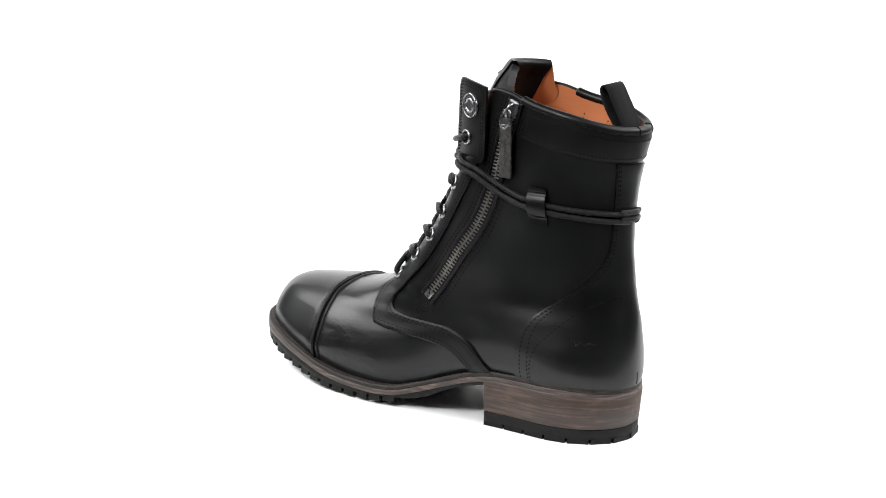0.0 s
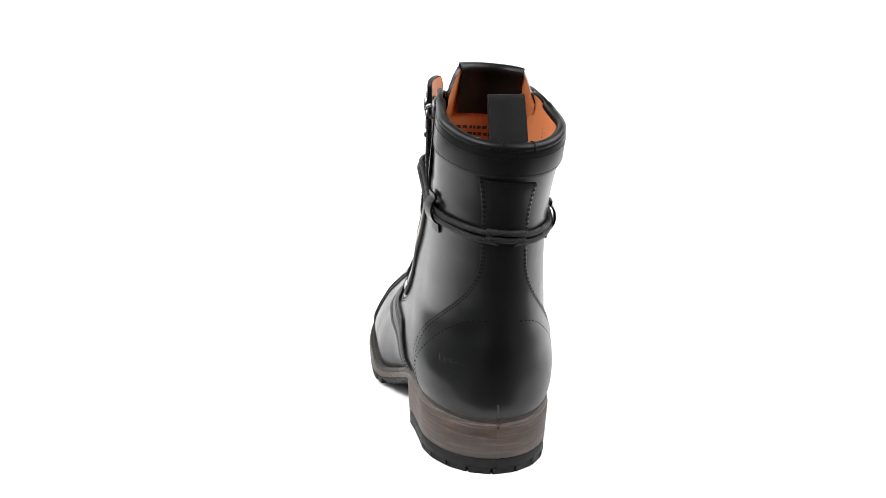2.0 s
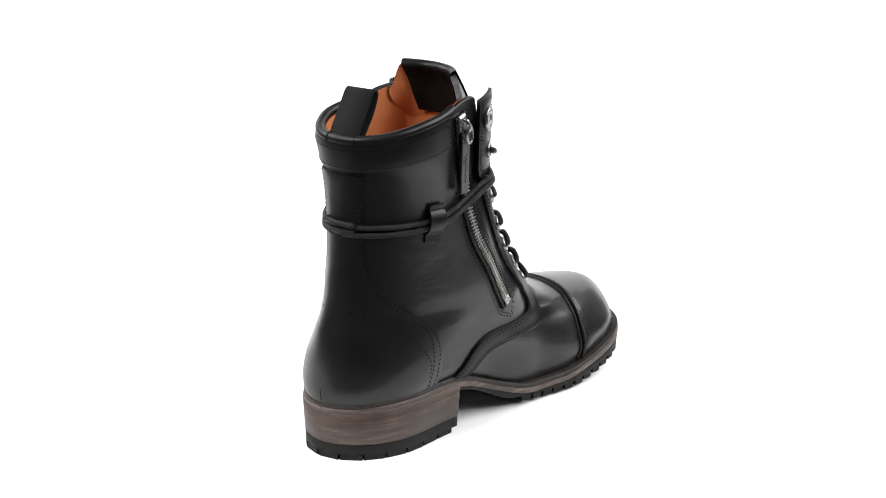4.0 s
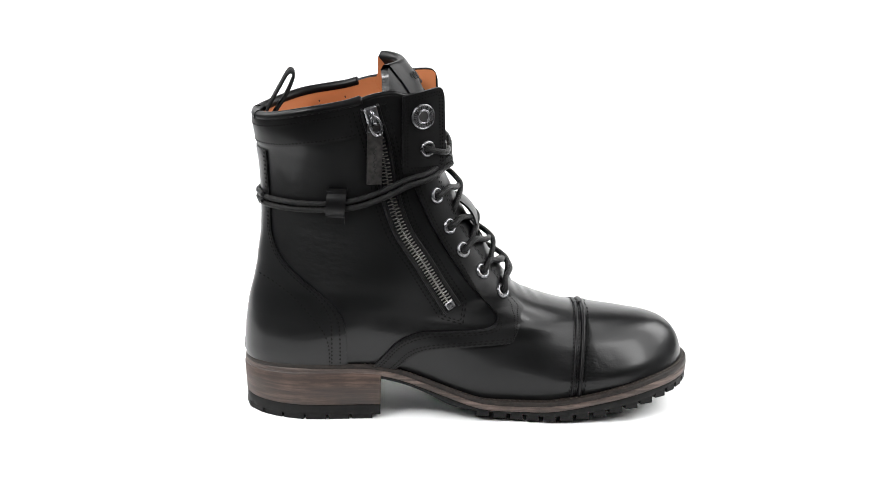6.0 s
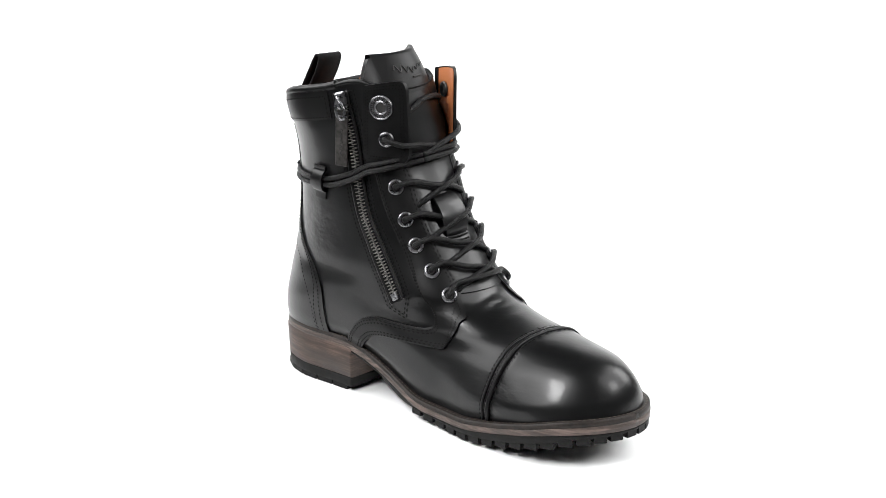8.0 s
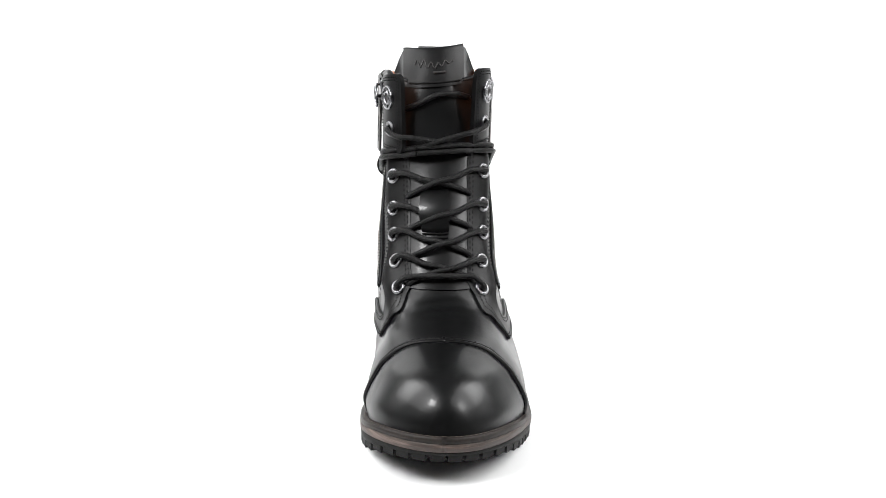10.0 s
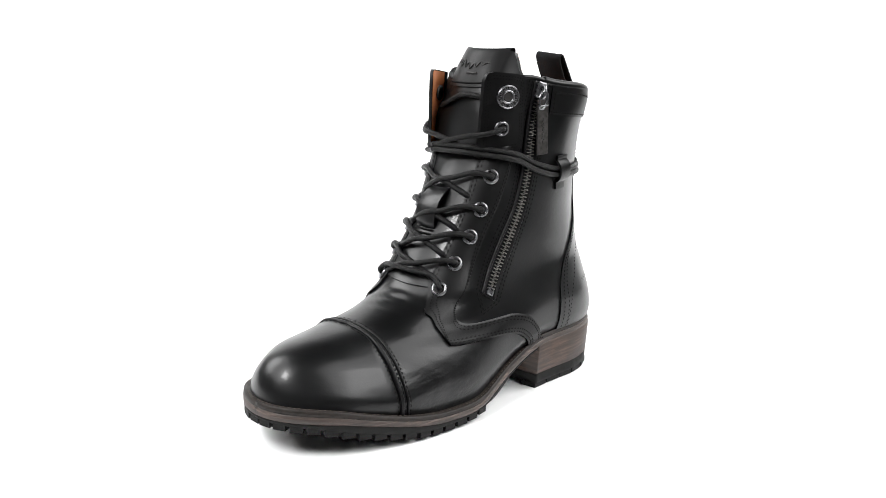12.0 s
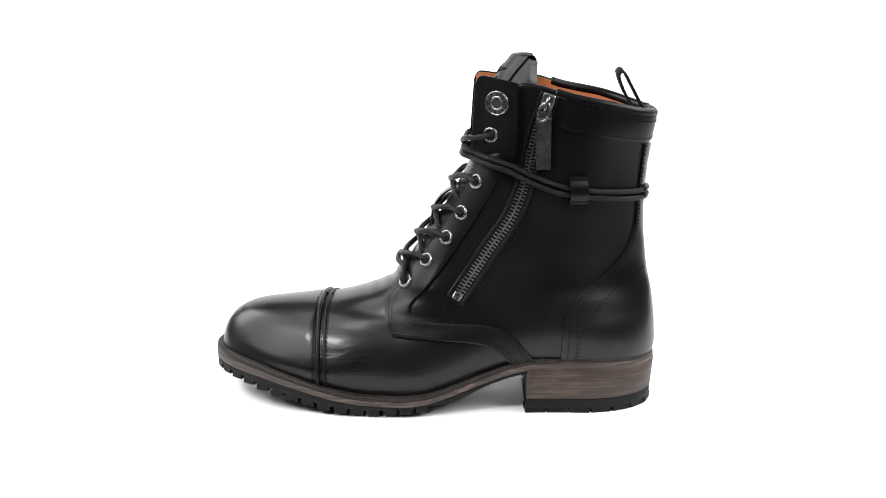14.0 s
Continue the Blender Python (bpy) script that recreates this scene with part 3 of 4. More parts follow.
# ---------------------------------------------------------------- tongue
def tongue_half(t):
    return 0.0215 + 0.0072 * float(smooth(0.4, 0.75, t)) - 0.0005 * float(smooth(0.78, 0.95, t))


def tongue_point(s, t, off):
    """s: -1 at the right edge to 1 at the left; t: 0 at the throat to 1 at the top. It follows the skin below and stands free above."""
    h = 0.083 + (0.2330 - 0.083) * t
    half = tongue_half(t)
    k = float(smooth(0.5, 0.8, t))
    side = 1 if s >= 0 else -1
    low = skin(edge_phi(h, abs(s) * half + 1e-5, side), h, off)
    hh = h - 0.021 * float(smooth(0.70, 1.08, abs(s))) * float(smooth(0.75, 1.0, t))
    y = -0.0112 - 0.0024 * k + s * half
    x = float(FRONT_X(hh)) - (0.004 + 0.020 * float(smooth(0.62, 1.0, t))) * abs(s) ** 2.4 + off * 0.93
    free = Vector((x, y + off * 0.25 * s, hh + 0.08 * (y + 0.011) + off * 0.3))
    return low.lerp(free, k)


def tongue():
    n, m = 24, 50
    sheet = lambda off: [[tongue_point(-1 + 2 * i / n, j / m, off) for i in range(n + 1)] for j in range(m + 1)]
    out, inn = sheet(0.0012), sheet(-0.0035)
    rim = lambda g: g[0][:] + [r[-1] for r in g[1:]] + g[-1][-2::-1] + [r[0] for r in g[-2:0:-1]]
    v, f = join(grid(out), grid([rim(out), rim(inn)], close_u=True))
    part("tongue", mesh_of("tongue", v, f), LEATHER, boot, "smooth black leather tongue")
    part("tongue_lining", mesh_of("tongue_lining", *grid(sheet(-0.0036), flip=True)), LINING, boot, "tan leather tongue lining")
    # label folded over the top edge
    def across(q, t, off):
        return tongue_point((-0.0004 + 0.0201 * q) / tongue_half(t), t, off)
    rows = []
    for j in range(13):
        rows.append([across(-1 + i / 6, 0.845 + 0.155 * j / 12, 0.0026) for i in range(13)])
    for dx, dz in ((-0.0015, 0.0014), (-0.0046, 0.0012)):
        rows.append([q + Vector((dx, 0, dz)) for q in rows[12]])
    for j in range(15):
        rows.append([across(-1 + i / 6, 1.0 - 0.20 * j / 14, -0.0044 - 0.0022 * float(smooth(2, 10, j))) for i in range(13)])
    label = part("tongue_label", mesh_of("tongue_label", *grid(rows)), PANEL, boot, "folded black leather label with an embossed mark")
    # embossed mark: a looping line over a short bar, and a seam under them
    pts = []
    for i in range(60):
        s = i / 59
        pts.append(tongue_point(-0.46 + 0.9 * s, 0.940 + 0.012 * math.sin(s * 34) * (1.4 - s) + 0.006 * math.sin(s * 9), 0.0030))
    part("embossed_mark", mesh_of("embossed_mark", *tube(pts, 0.0004, 6, 200)), EDGE, label)
    pts = [tongue_point(-0.05 + 0.3 * i / 6, 0.905, 0.0029) for i in range(7)]
    part("embossed_mark", mesh_of("embossed_mark", *tube(pts, 0.0009, 6, 20)), EDGE, label)
    pts = [tongue_point(-0.6 + 1.2 * i / 10, 0.862, 0.0028) for i in range(11)]
    part("seam", mesh_of("seam", *tube(pts, 0.0006, 6, 40)), THREAD, label)
    # lace keeper on the tongue
    rows = []
    for j in range(17):
        t = 0.235 + 0.17 * j / 16
        bow = 0.0062 * math.sin(math.pi * j / 16) ** 0.7
        rows.append([tongue_point(-0.50 + 0.78 * i / 6, t, 0.0018 + bow) for i in range(7)])
    under = [[q - Vector((0.0014, 0, 0.0005)) for q in r] for r in rows]
    rimk = lambda g: g[0][:] + [r[-1] for r in g[1:]] + g[-1][-2::-1] + [r[0] for r in g[-2:0:-1]]
    v, f = join(grid(rows), grid(under, flip=True), grid([rimk(rows), rimk(under)], close_u=True))
    keeper = part("tongue_loop", mesh_of("tongue_loop", v, f), LEATHER, boot, "leather lace loop stitched to the tongue")
    for t in (0.212, 0.228):
        pts = [tongue_point(-0.50 + 0.78 * i / 5, t, 0.0020) for i in range(6)]
        part("seam", mesh_of("seam", *tube(pts, 0.0007, 6, 20)), THREAD, keeper)


tongue()


# ---------------------------------------------------------------- laces
def laces():
    left, right = eyelet_places(1), eyelet_places(-1)
    R = 0.0019

    def cord(pts):
        part("lace", mesh_of("lace", *tube(pts, R, 8, len(pts) * 9)), LACE, boot, "round waxed black lace")

    def mid_at(z, k=0.0, off=0.0045):
        h = z
        if abs(k) < 1e-3:
            return skin(math.pi * 0.99999, h, off)
        return skin(edge_phi(h, abs(k), 1 if k > 0 else -1), h, off)
    # lowest bar
    a, b = left[0], right[0]
    z = a[0].z + 0.001
    cord([a[0] - a[1] * 0.002, a[0] + a[1] * 0.0028, mid_at(z + 0.002, 0.02, 0.0055), mid_at(z + 0.003, 0.008, 0.0065), mid_at(z + 0.003, -0.008, 0.0065),
          mid_at(z + 0.001, -0.02, 0.0055), b[0] + b[1] * 0.0028, b[0] - b[1] * 0.002])
    # crossings: out of each eyelet, over the edge, across and under the other facing
    for i in range(1, 6):
        for side, places in ((1, left), (-1, right)):
            q, n = places[i]
            z = q.z - 0.08 * (q.y + 0.011)
            drop = 0.011 if i < 5 else 0.014
            hi = 0.0015 if side > 0 else 0.0
            if i < 5:
                cord([q - n * 0.002, q + n * 0.0026, mid_at(z + 0.001, side * 0.0205, 0.0058), mid_at(z - 0.003, side * 0.009, 0.0052 + hi),
                      mid_at(z - 0.0055, -side * 0.002, 0.005 + hi), mid_at(z - drop, -side * 0.016, 0.0030), mid_at(z - drop - 0.003, -side * 0.021, 0.0005)])
            else:
                cord([q - n * 0.002, q + n * 0.0026, q + Vector((0.011, -side * 0.004, -0.003)), mid_at(z - 0.007, side * 0.014, 0.0105 + hi),
                      mid_at(z - 0.011, -side * 0.002, 0.008 + hi), mid_at(z - 0.017, -side * 0.016, 0.006), mid_at(z - 0.02, -side * 0.022, 0.001)])
    # loose strand high on the tongue
    cord([mid_at(0.196, -0.021, 0.003), mid_at(0.199, -0.012, 0.004), mid_at(0.204, 0.0, 0.0045), mid_at(0.204, 0.012, 0.0045), mid_at(0.201, 0.022, 0.002)])
    # two strands round the ankle
    for k, wrap in enumerate((WRAP_A, WRAP_B)):
        c = curve(wrap)
        pts = []
        for side in (1, -1):
            run = []
            for i in range(30):
                x, z = c(i / 29)
                p, h = side_at(x, z, side)
                run.append(skin(p, h, 0.0016 + 0.0034 * float(smooth(-0.06, -0.03, x)) + 0.0006 * k))
            pts.append(run)
        back = [skin(a, 0.1478 - 0.0044 * k, 0.0028) for a in (0.3, 0.0, -0.3)]
        front = [skin(edge_phi(0.1700 - 0.004 * k, 0.012, sd), 0.1700 - 0.004 * k, 0.0095) for sd in (-1, 1)]
        cord(front[:1] + pts[1][::-1][::-1] + back[::-1] + pts[0][::-1] + front[1:] + front[:1])


WRAP_A = [(-0.0185, 0.1725), (-0.035, 0.1680), (-0.050, 0.1610), (-0.066, 0.1555), (-0.082, 0.1525), (-0.100, 0.1508), (-0.118, 0.1500), (-0.1262, 0.1495)]
WRAP_B = [(-0.0165, 0.1690), (-0.033, 0.1645), (-0.049, 0.1570), (-0.066, 0.1510), (-0.082, 0.1485), (-0.100, 0.1468), (-0.118, 0.1455), (-0.1262, 0.1450)]
laces()


def lace_keepers():
    for side in (1, -1):
        rows = []
        for j in range(25):
            t = j / 24
            z = 0.1385 + 0.024 * t
            bow = 0.0046 * math.sin(math.pi * min(1, max(0.0, t - 0.22) / 0.66)) ** 0.5 if t < 0.88 else 0.0012
            row = []
            for i in range(6):
                p, h = side_at(-0.0865 + 0.0115 * i / 5 + 0.0012 * t, z, side)
                row.append(skin(p, h, 0.0014 + max(0, bow)))
            rows.append(row)
        n = facing_out(*side_at(-0.082, 0.15, side))
        under = [[q - n * 0.0014 for q in r] for r in rows]
        rim = lambda g: g[0][:] + [r[-1] for r in g[1:]] + g[-1][-2::-1] + [r[0] for r in g[-2:0:-1]]
        v, f = join(grid(rows), grid(under, flip=True), grid([rim(rows), rim(under)], close_u=True))
        part("lace_loop", mesh_of("lace_loop", v, f), PANEL, boot, "small leather loop holding the lace")


lace_keepers()

# ---------------------------------------------------------------- zips
ZIP = [(-0.0600, 0.2150), (-0.0575, 0.206), (-0.0530, 0.192), (-0.0495, 0.176), (-0.046, 0.157), (-0.0375, 0.1335), (-0.0250, 0.1130), (-0.0135, 0.0930), (-0.0030, 0.0765)]


def box(sx, sy, sz, bevel=0.0):
    bm = bmesh.new()
    bmesh.ops.create_cube(bm, size=1.0)
    bmesh.ops.scale(bm, vec=(sx, sy, sz), verts=bm.verts)
    if bevel:
        bmesh.ops.bevel(bm, geom=bm.edges[:], offset=bevel, segments=1, affect="EDGES", profile=0.5)
    me = bpy.data.meshes.new("box")
    bm.to_mesh(me)
    bm.free()
    return me


def frame_at(q, along, out):
    """A pose with x along, z outwards."""
    out = out.normalized()
    a = (along - out * along.dot(out)).normalized()
    m = Matrix((a, out.cross(a), out)).transposed().to_4x4()
    m.translation = q
    return m


def zips():
    tooth = box(0.00072, 0.0038, 0.0015, 0.00015)
    tooth.materials.append(BRASS)
    for side in (1, -1):
        c = side_curve(ZIP, side)
        c2 = curve(ZIP)

        def shift(d):
            def g(s):
                a, b = c2(max(s - 0.01, 0)), c2(min(s + 0.01, 1))
                t = (b - a) / np.linalg.norm(b - a)
                x, z = c2(s) + np.array([-t[1], t[0]]) * d
                return side_at(x, z, side)
            return g
        zipper = part("zip", mesh_of("zip", *patch(shift(-0.0042), shift(0.0042), 0.0009, 70, 4)), WEB, boot, "long side zip with black tape")
        for d in (-0.0052, 0.0052):
            pts = [skin(*shift(d)(i / 40), 0.0006) for i in range(41)]
            part("zip_edge", mesh_of("zip_edge", *tube(pts, 0.0013, 6, 120)), PANEL, zipper)
        for d in (-0.0080, -0.0105, 0.0080, 0.0105):
            part("stitching", mesh_of("stitching", *stitches(shift(d), 0.0005 if d > 0 else 0.0005, 0.15)), THREAD, zipper, kind="stuff")
        # the seams meet in a point under the zip
        e0, e1 = c2(0.98), c2(1.0)
        ahead = (e1 - e0) / np.linalg.norm(e1 - e0)
        for d in (-0.0080, -0.0105, 0.0080, 0.0105):
            first, point = e1 + np.array([-ahead[1], ahead[0]]) * d, e1 + ahead * (abs(d) * 1.1 + 0.001)
            part("stitching", mesh_of("stitching", *stitches(lambda q: side_at(*(first + (point - first) * q), side), 0.0005, 0.013)), THREAD, zipper, kind="stuff")
        n = 118
        for i in range(n):
            s = 0.06 + 0.92 * i / n
            p, q = skin(*c(s), 0.0012), skin(*c(s + 0.004), 0.0012)
            m = frame_at(p, q - p, facing_out(*c(s)))
            m = m @ Matrix.Translation((0, 0.0013 if i % 2 else -0.0013, 0))
            ob = new("zip_tooth", tooth)
            ob.parent = zipper
            ob.matrix_basis = m
        # bottom stop
        p, q = skin(*c(0.975), 0.0015), skin(*c(0.995), 0.0015)
        stop = part("zip_stop", box(0.005, 0.0056, 0.002, 0.0005), GUN, zipper, "metal bottom stop")
        stop.matrix_basis = frame_at(p, q - p, facing_out(*c(0.98)))
        # slider and pull
        s = 0.04
        p, q = skin(*c(s), 0.0015), skin(*c(s + 0.03), 0.0015)
        n_out = facing_out(*c(s))
        m = frame_at(p, q - p, n_out)
        slider = part("zip_slider", box(0.011, 0.0085, 0.0034, 0.0011), GUN, zipper, "bright gunmetal zip slider")
        slider.matrix_basis = m
        pts = [m @ Vector(v) for v in ((-0.003, 0, 0.001), (-0.002, 0, 0.004), (0.003, 0, 0.0048), (0.005, 0, 0.0035), (0.005, 0, 0.001))]
        part("slider_bridge", mesh_of("slider_bridge", *tube(pts, 0.0013, 8, 24)), GUN, zipper)
        pts = [m @ Vector((0.0065 + 0.0062 * math.cos(a), 0.0034 * math.sin(a), 0.0046)) for a in [2 * math.pi * i / 16 for i in range(17)]]
        part("pull_link", mesh_of("pull_link", *tube(pts, 0.0009, 8, 48)), GUN, zipper)
        pull = part("zip_pull", box(0.038, 0.0098, 0.0016, 0.0004), DARKMETAL, zipper, "flat dark metal zip pull with a worn mark")
        down = Vector((0.03, 0, -1.0)).normalized()
        lo = skin(*side_at(-0.0572, 0.168, side), 0.0034)
        hi = m @ Vector((0.0065, 0, 0.0036))
        down = (lo - hi).normalized()
        out = Vector((n_out.x, n_out.y, 0))
        pull.matrix_basis = frame_at(hi + down * 0.0185, down, out)
        mp = pull.matrix_basis
        for k, (u, length) in enumerate(((-0.0165, 0.0),)):
            bar = part("pull_ridge", box(0.0009, 0.0092, 0.0008, 0.0002), GUN, zipper)
            bar.matrix_basis = mp @ Matrix.Translation((u + 0.002, 0, 0.0009))
        # engraved mark, worn beyond reading
        pts = [mp @ Vector((-0.006 + 0.018 * i / 24, 0.0013 * math.sin(i * 1.7) * (0.6 + 0.4 * math.cos(i)), 0.00085)) for i in range(25)]
        part("pull_mark", mesh_of("pull_mark", *tube(pts, 0.0003, 5, 90)), EDGE, zipper)


zips()


# ---------------------------------------------------------------- heel pull tab
def pull_tab():
    prof = [(-0.1245, 0.194), (-0.1235, 0.201), (-0.1190, 0.2095), (-0.1145, 0.2175), (-0.1108, 0.2240), (-0.1085, 0.2258), (-0.1064, 0.2240), (-0.1078, 0.2185),
            (-0.1118, 0.2100), (-0.1170, 0.2020), (-0.1220, 0.193), (-0.1230, 0.186)]
    c = curve([(x, 0, z) for x, z in prof])
    rows = []
    n = 60
    for i in range(n + 1):
        q, t = c(i / n), c(min(i / n + 0.01, 1)) - c(max(i / n - 0.01, 0))
        nrm = np.array([-t[2], 0, t[0]]) / np.linalg.norm(t)
        w0, w1 = MID - 0.0108, MID + 0.0108
        a, b = q + nrm * 0.0007, q - nrm * 0.0007
        rows.append([(a[0], w0, a[2]), (a[0], (w0 + w1) / 2, a[2]), (a[0], w1, a[2]), (b[0], w1, b[2]), (b[0], (w0 + w1) / 2, b[2]), (b[0], w0, b[2])])
    v, f = grid(rows, close_u=True)
    part("pull_tab", mesh_of("pull_tab", v, f), WEB, boot, "folded black webbing pull tab")


pull_tab()


# ---------------------------------------------------------------- lining stamp
def lining_stamp():
    """Printed lines inside the front lining, too small to read."""
    verts, faces = [], []
    rng = random.Random(4)
    for row in range(4):
        y = 0.0
        while y < 0.03:
            w = rng.uniform(0.0012, 0.0034)
            for a, b in ((y, y + w),):
                quad = [tongue_point((-0.0145 + u) / 0.026, 0.73 - 0.03 * row + v, -0.0066) for u, v in ((a, 0), (b, 0), (b, 0.014), (a, 0.014))]
                k = len(verts)
                verts += quad
                faces.append((k, k + 1, k + 2, k + 3))
            y += w + rng.uniform(0.0006, 0.0015)
    part("lining_print", mesh_of("lining_print", verts, faces, False), PRINT, boot, "small black printed lines", kind="stuff")


lining_stamp()


# ---------------------------------------------------------------- sole
def rim_point(phi, grow):
    """On the sole's edge: the foot of the upper, grown outwards by grow metres."""
    q = look_up(TABLE, phi, 0.0)
    e = 0.012
    t = look_up(TABLE, phi + e, 0.0) - look_up(TABLE, phi - e, 0.0)
    n = np.array([t[1], -t[0]])
    n /= max(np.linalg.norm(n), 1e-9)
    if abs(phi) < 0.05:
        n = np.array([-1.0, 0.0])
    elif abs(phi) > math.pi - 0.05:
        n = np.array([1.0, 0.0])
    elif n[1] * (q[1] - float(MID_FOOT(q[0]))) < 0:
        n = -n
    return q[0] + n[0] * grow, q[1] + n[1] * grow


def growth(x):
    return 0.0018 + 0.0017 * float(smooth(-0.07, -0.02, x)) + 0.0018 * float(smooth(-0.01, 0.04, x)) - 0.0008 * float(smooth(0.13, 0.16, x))


def slab(ztop, zbot, extra_top, extra_bot, phi0=0.0, n=110, across=10, bevel=0.0006):
    """A layer of the sole between two heights that follow x; phi0: where its front ends for the heel, else 0 for the whole length."""
    phis = [(i / n) * (phi0 or math.pi) for i in range(n + 1)]

    def edge(phi, side, extra, z, dz=0.0):
        x0 = look_up(TABLE, phi, 0.0)[0]
        x, y = rim_point(side * phi, growth(x0) + extra)
        return Vector((x, y, z(x) + dz))

    def sheet(extra, z, dz):
        rows = []
        for phi in phis:
            l, r = edge(phi, 1, extra, z, dz), edge(phi, -1, extra, z, dz)
            rows.append([l.lerp(r, i / across) for i in range(across + 1)])
        return rows
    levels = [(extra_top - bevel, ztop, 0.0), (extra_top, ztop, -bevel), (extra_bot, zbot, bevel), (extra_bot - bevel, zbot, 0.0)]
    loops = []
    for ex, z, dz in levels:
        loop = [edge(p, 1, ex, z, dz) for p in phis] + [edge(p, -1, ex, z, dz) for p in phis[::-1]]
        loops.append(loop)
    top, bot = sheet(extra_top - bevel, ztop, 0.0), sheet(extra_bot - bevel, zbot, 0.0)
    return join(grid(top), grid(bot, flip=True), grid(loops, close_u=True, flip=True))


def tip(x):
    return float(smooth(0.09, 0.16, x))


def z_welt(x):
    return float(WELT_LINE(x)) + 0.0004


def z_mid_top(x):
    return z_welt(x) - 0.0030 - 0.001 * tip(x)


def z_mid_low(x):
    return z_mid_top(x) - 0.0038 - 0.0014 * tip(x)


TREAD = pchip([-0.15, 0.012, 0.033, 0.055, 0.07, 0.083, 0.106, 0.125, 0.14, 0.165], [0.0045, 0.0040, 0.0022, 0.0012, 0.0018, 0.0034, 0.0076, 0.0118, 0.0156, 0.0188])


def z_sole_low(x):
    """Under side of the rubber between the lugs; it thins out towards the waist."""
    fore = min(max(float(TREAD(x)) + 0.0033, z_mid_low(x) - 0.0100), z_mid_low(x) - 0.0015)
    k = float(smooth(-0.028, 0.022, x))
    return (z_mid_low(x) - 0.0022) * (1 - k) + fore * k


HEEL_FRONT = -0.0508


def sole():
    part("welt", mesh_of("welt", *slab(z_welt, z_mid_top, 0.0, 0.0003)), WELT, boot, "dark brown leather welt")
    part("midsole", mesh_of("midsole", *slab(z_mid_top, z_mid_low, 0.0005, 0.0003)), MIDSOLE, boot, "worn brown midsole edge")
    outsole = part("outsole", mesh_of("outsole", *slab(z_mid_low, z_sole_low, 0.0002, -0.0004)), RUBBER, boot, "black lugged rubber outsole")
    verts, faces = stitch_ring()
    part("welt_stitching", mesh_of("welt_stitching", verts, faces), WELT_THREAD, boot, "pale worn welt stitching", kind="stuff")
    # lugs round the fore part
    lug = box(0.0084, 0.0130, 1.0, 0.0)
    lug.materials.append(RUBBER)
    path = []
    for side in (1, -1):
        run = []
        for i in range(600):
            phi = side * (0.9 + (math.pi - 0.9) * i / 599)
            x0 = look_up(TABLE, phi, 0.0)[0]
            x, y = rim_point(phi, growth(x0) - 0.0005)
            if x > 0.012:
                run.append((x, y))
        path.append(run)
    line = path[0] + path[1][::-1]
    dist = 0.006
    total = 0.0
    for (ax, ay), (bx, by) in zip(line, line[1:]):
        step = math.hypot(bx - ax, by - ay)
        total += step
        if total >= dist and step > 0:
            dist += 0.0110
            t = Vector((bx - ax, by - ay, 0)).normalized()
            inward = Vector((0.06 - ax, -0.009 - ay, 0))
            n = Vector((-t.y, t.x, 0))
            n = n if n.dot(inward) > 0 else -n
            z1 = z_sole_low(ax) + 0.001
            z0 = float(TREAD(ax))
            ob = new("lug", lug)
            ob.parent = outsole
            m = Matrix((t, n, Vector((0, 0, 1)) if t.cross(n).z > 0 else Vector((0, 0, -1)))).transposed().to_4x4()
            m.translation = Vector((ax, ay, (z0 + z1) / 2)) + n * 0.0064
            ob.matrix_basis = m @ Matrix.Diagonal((1, 1, z1 - z0, 1))


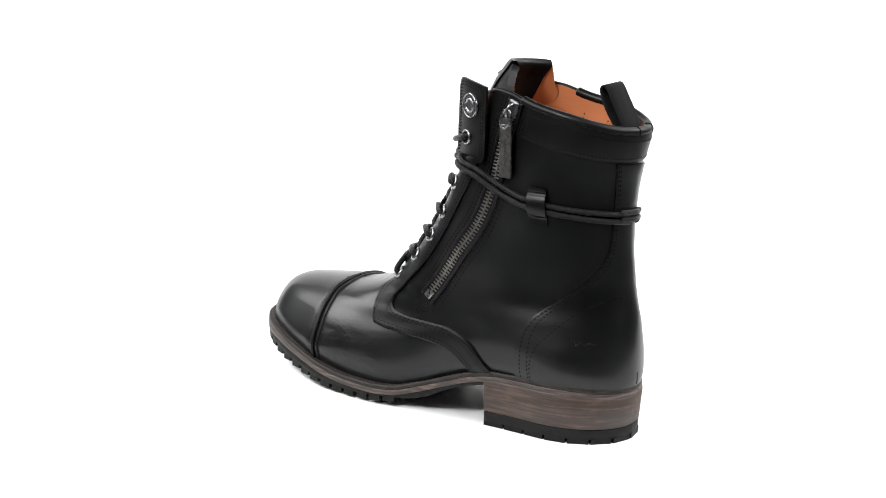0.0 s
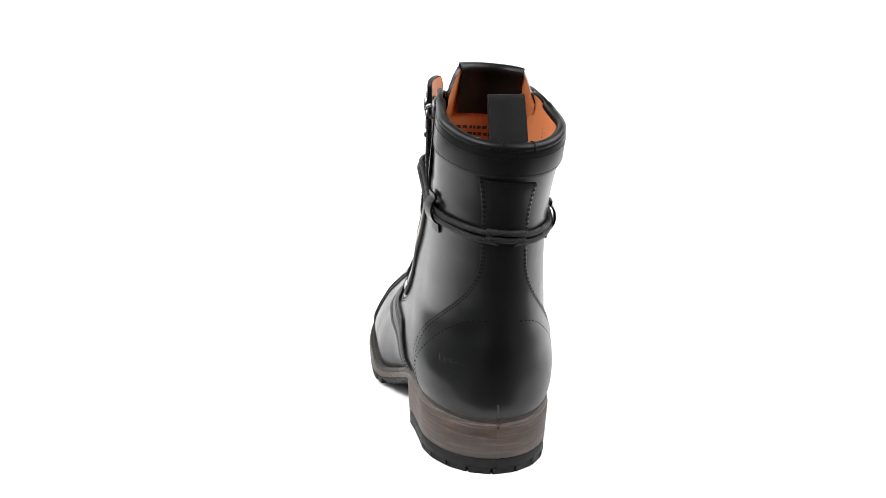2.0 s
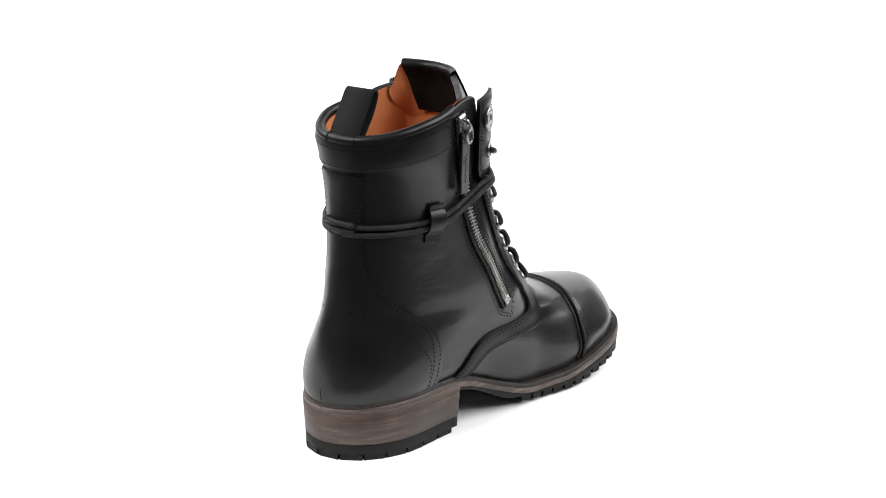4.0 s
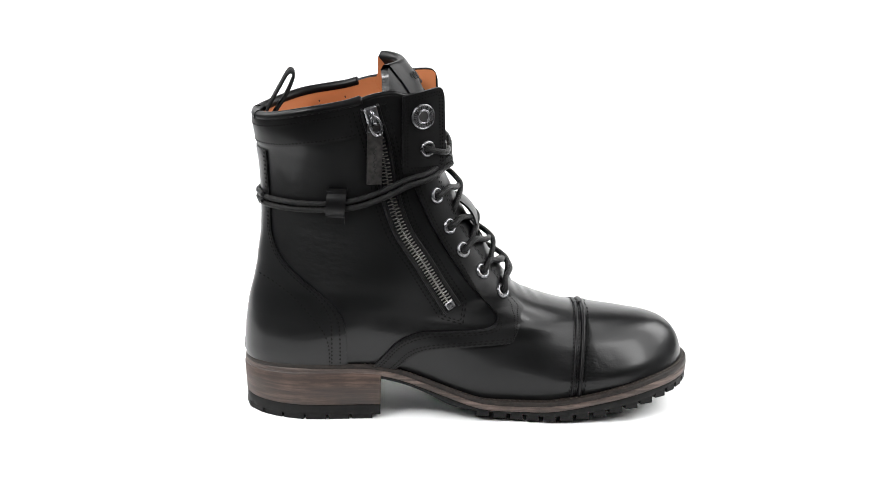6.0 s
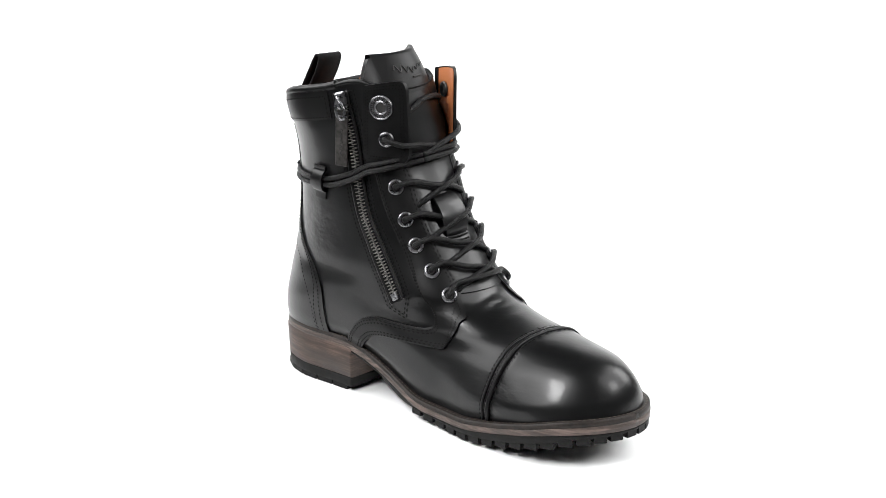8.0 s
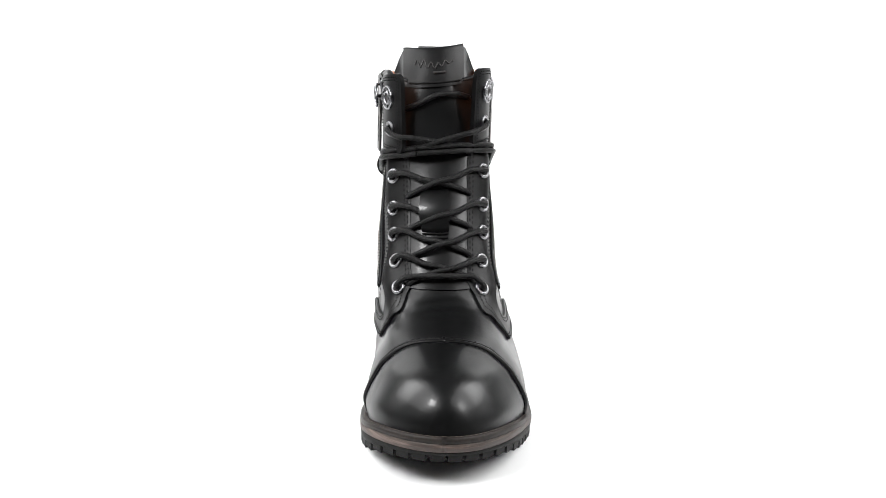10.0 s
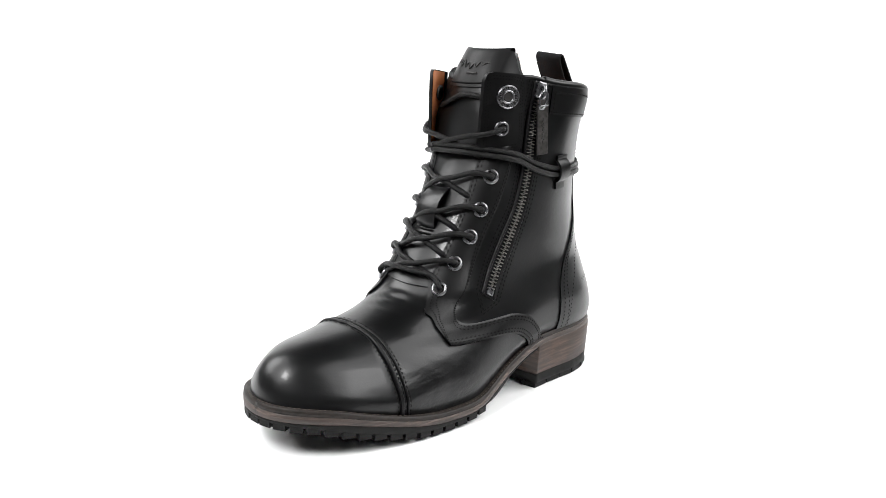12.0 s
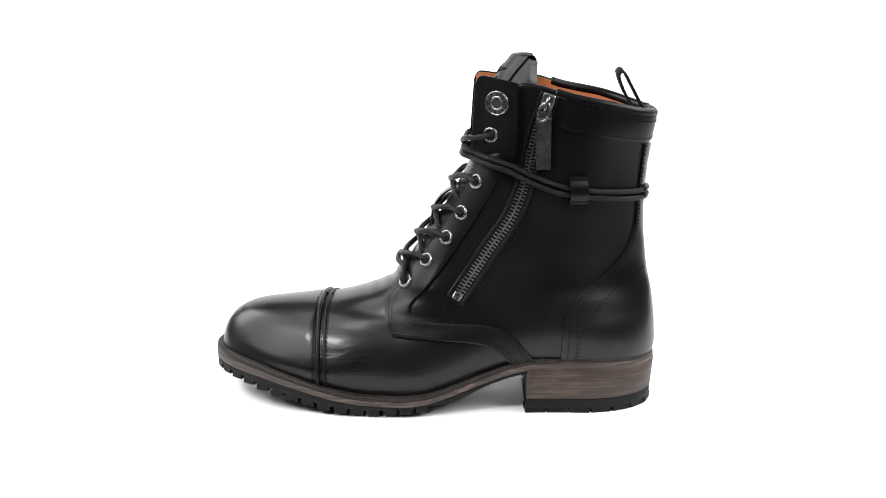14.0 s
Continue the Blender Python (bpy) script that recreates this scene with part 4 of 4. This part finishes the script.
def stitch_ring():
    verts, faces = [], []
    for side in (1, -1):
        pts = []
        for i in range(500):
            phi = side * (1.05 + (math.pi - 1.05) * i / 499)
            x0 = look_up(TABLE, phi, 0.0)[0]
            x, y = rim_point(phi, growth(x0) * 0.55)
            pts.append(Vector((x, y, z_welt(x) + 0.0004)))
        run, last = 0.0, pts[0]
        for p, q in zip(pts, pts[1:]):
            run += (q - p).length
            if run > 0.0030:
                run = 0.0
                t = (q - p).normalized()
                a, b = p - t * 0.0011, p + t * 0.0011
                w = t.cross(Vector((0, 0, 1))) * 0.0005
                u = Vector((0, 0, 0.00025))
                k = len(verts)
                verts += [a - u * 0.5, p + w, b - u * 0.5, p - w, p + u]
                faces += [(k, k + 1, k + 4), (k + 1, k + 2, k + 4), (k + 2, k + 3, k + 4), (k + 3, k, k + 4)]
    return verts, faces


sole()


def heel():
    u = (HEEL_FRONT - float(BACK_X(0))) / (float(FRONT_X(0)) - float(BACK_X(0)))
    phi0 = math.acos(1 - 2 * u)
    block = part("heel_block", mesh_of("heel_block", *slab(lambda x: z_mid_low(x) + 0.0008, lambda x: 0.0100, 0.0009, -0.0004, phi0, 90)), WOOD, boot, "stacked brown heel with worn level layers")
    lift = part("heel_lift", mesh_of("heel_lift", *slab(lambda x: 0.0098, lambda x: 0.0028, -0.0006, -0.0010, phi0, 50)), RUBBER, boot, "black rubber heel lift")
    lug = box(0.0136, 0.0120, 0.0034, 0.0)
    lug.materials.append(RUBBER)
    line = []
    for side in (1, -1):
        run = []
        for i in range(300):
            phi = side * phi0 * (1 - i / 299)
            x0 = look_up(TABLE, phi, 0.0)[0]
            run.append(rim_point(phi, growth(x0) - 0.0012))
        line += run if side > 0 else run[::-1]
    dist, total = 0.0068, 0.0
    for (ax, ay), (bx, by) in zip(line, line[1:]):
        step = math.hypot(bx - ax, by - ay)
        total += step
        if total >= dist and step > 0:
            dist += 0.0150
            t = Vector((bx - ax, by - ay, 0)).normalized()
            n = Vector((-t.y, t.x, 0))
            n = n if n.dot(Vector((-0.09 - ax, -0.005 - ay, 0))) > 0 else -n
            ob = new("lug", lug)
            ob.parent = lift
            m = Matrix((t, n, Vector((0, 0, 1)) if t.cross(n).z > 0 else Vector((0, 0, -1)))).transposed().to_4x4()
            m.translation = Vector((ax, ay, 0.0017)) + n * 0.0059
            ob.matrix_basis = m


heel()


# ---------------------------------------------------------------- the turn
def motions():
    rows = []
    for i in range(29):
        t = i * 0.5
        rows.append((t, pose(0, 0, 0, 0, 0, -(124.25 + 23.235 * t))))
    walk(boot, rows)


motions()
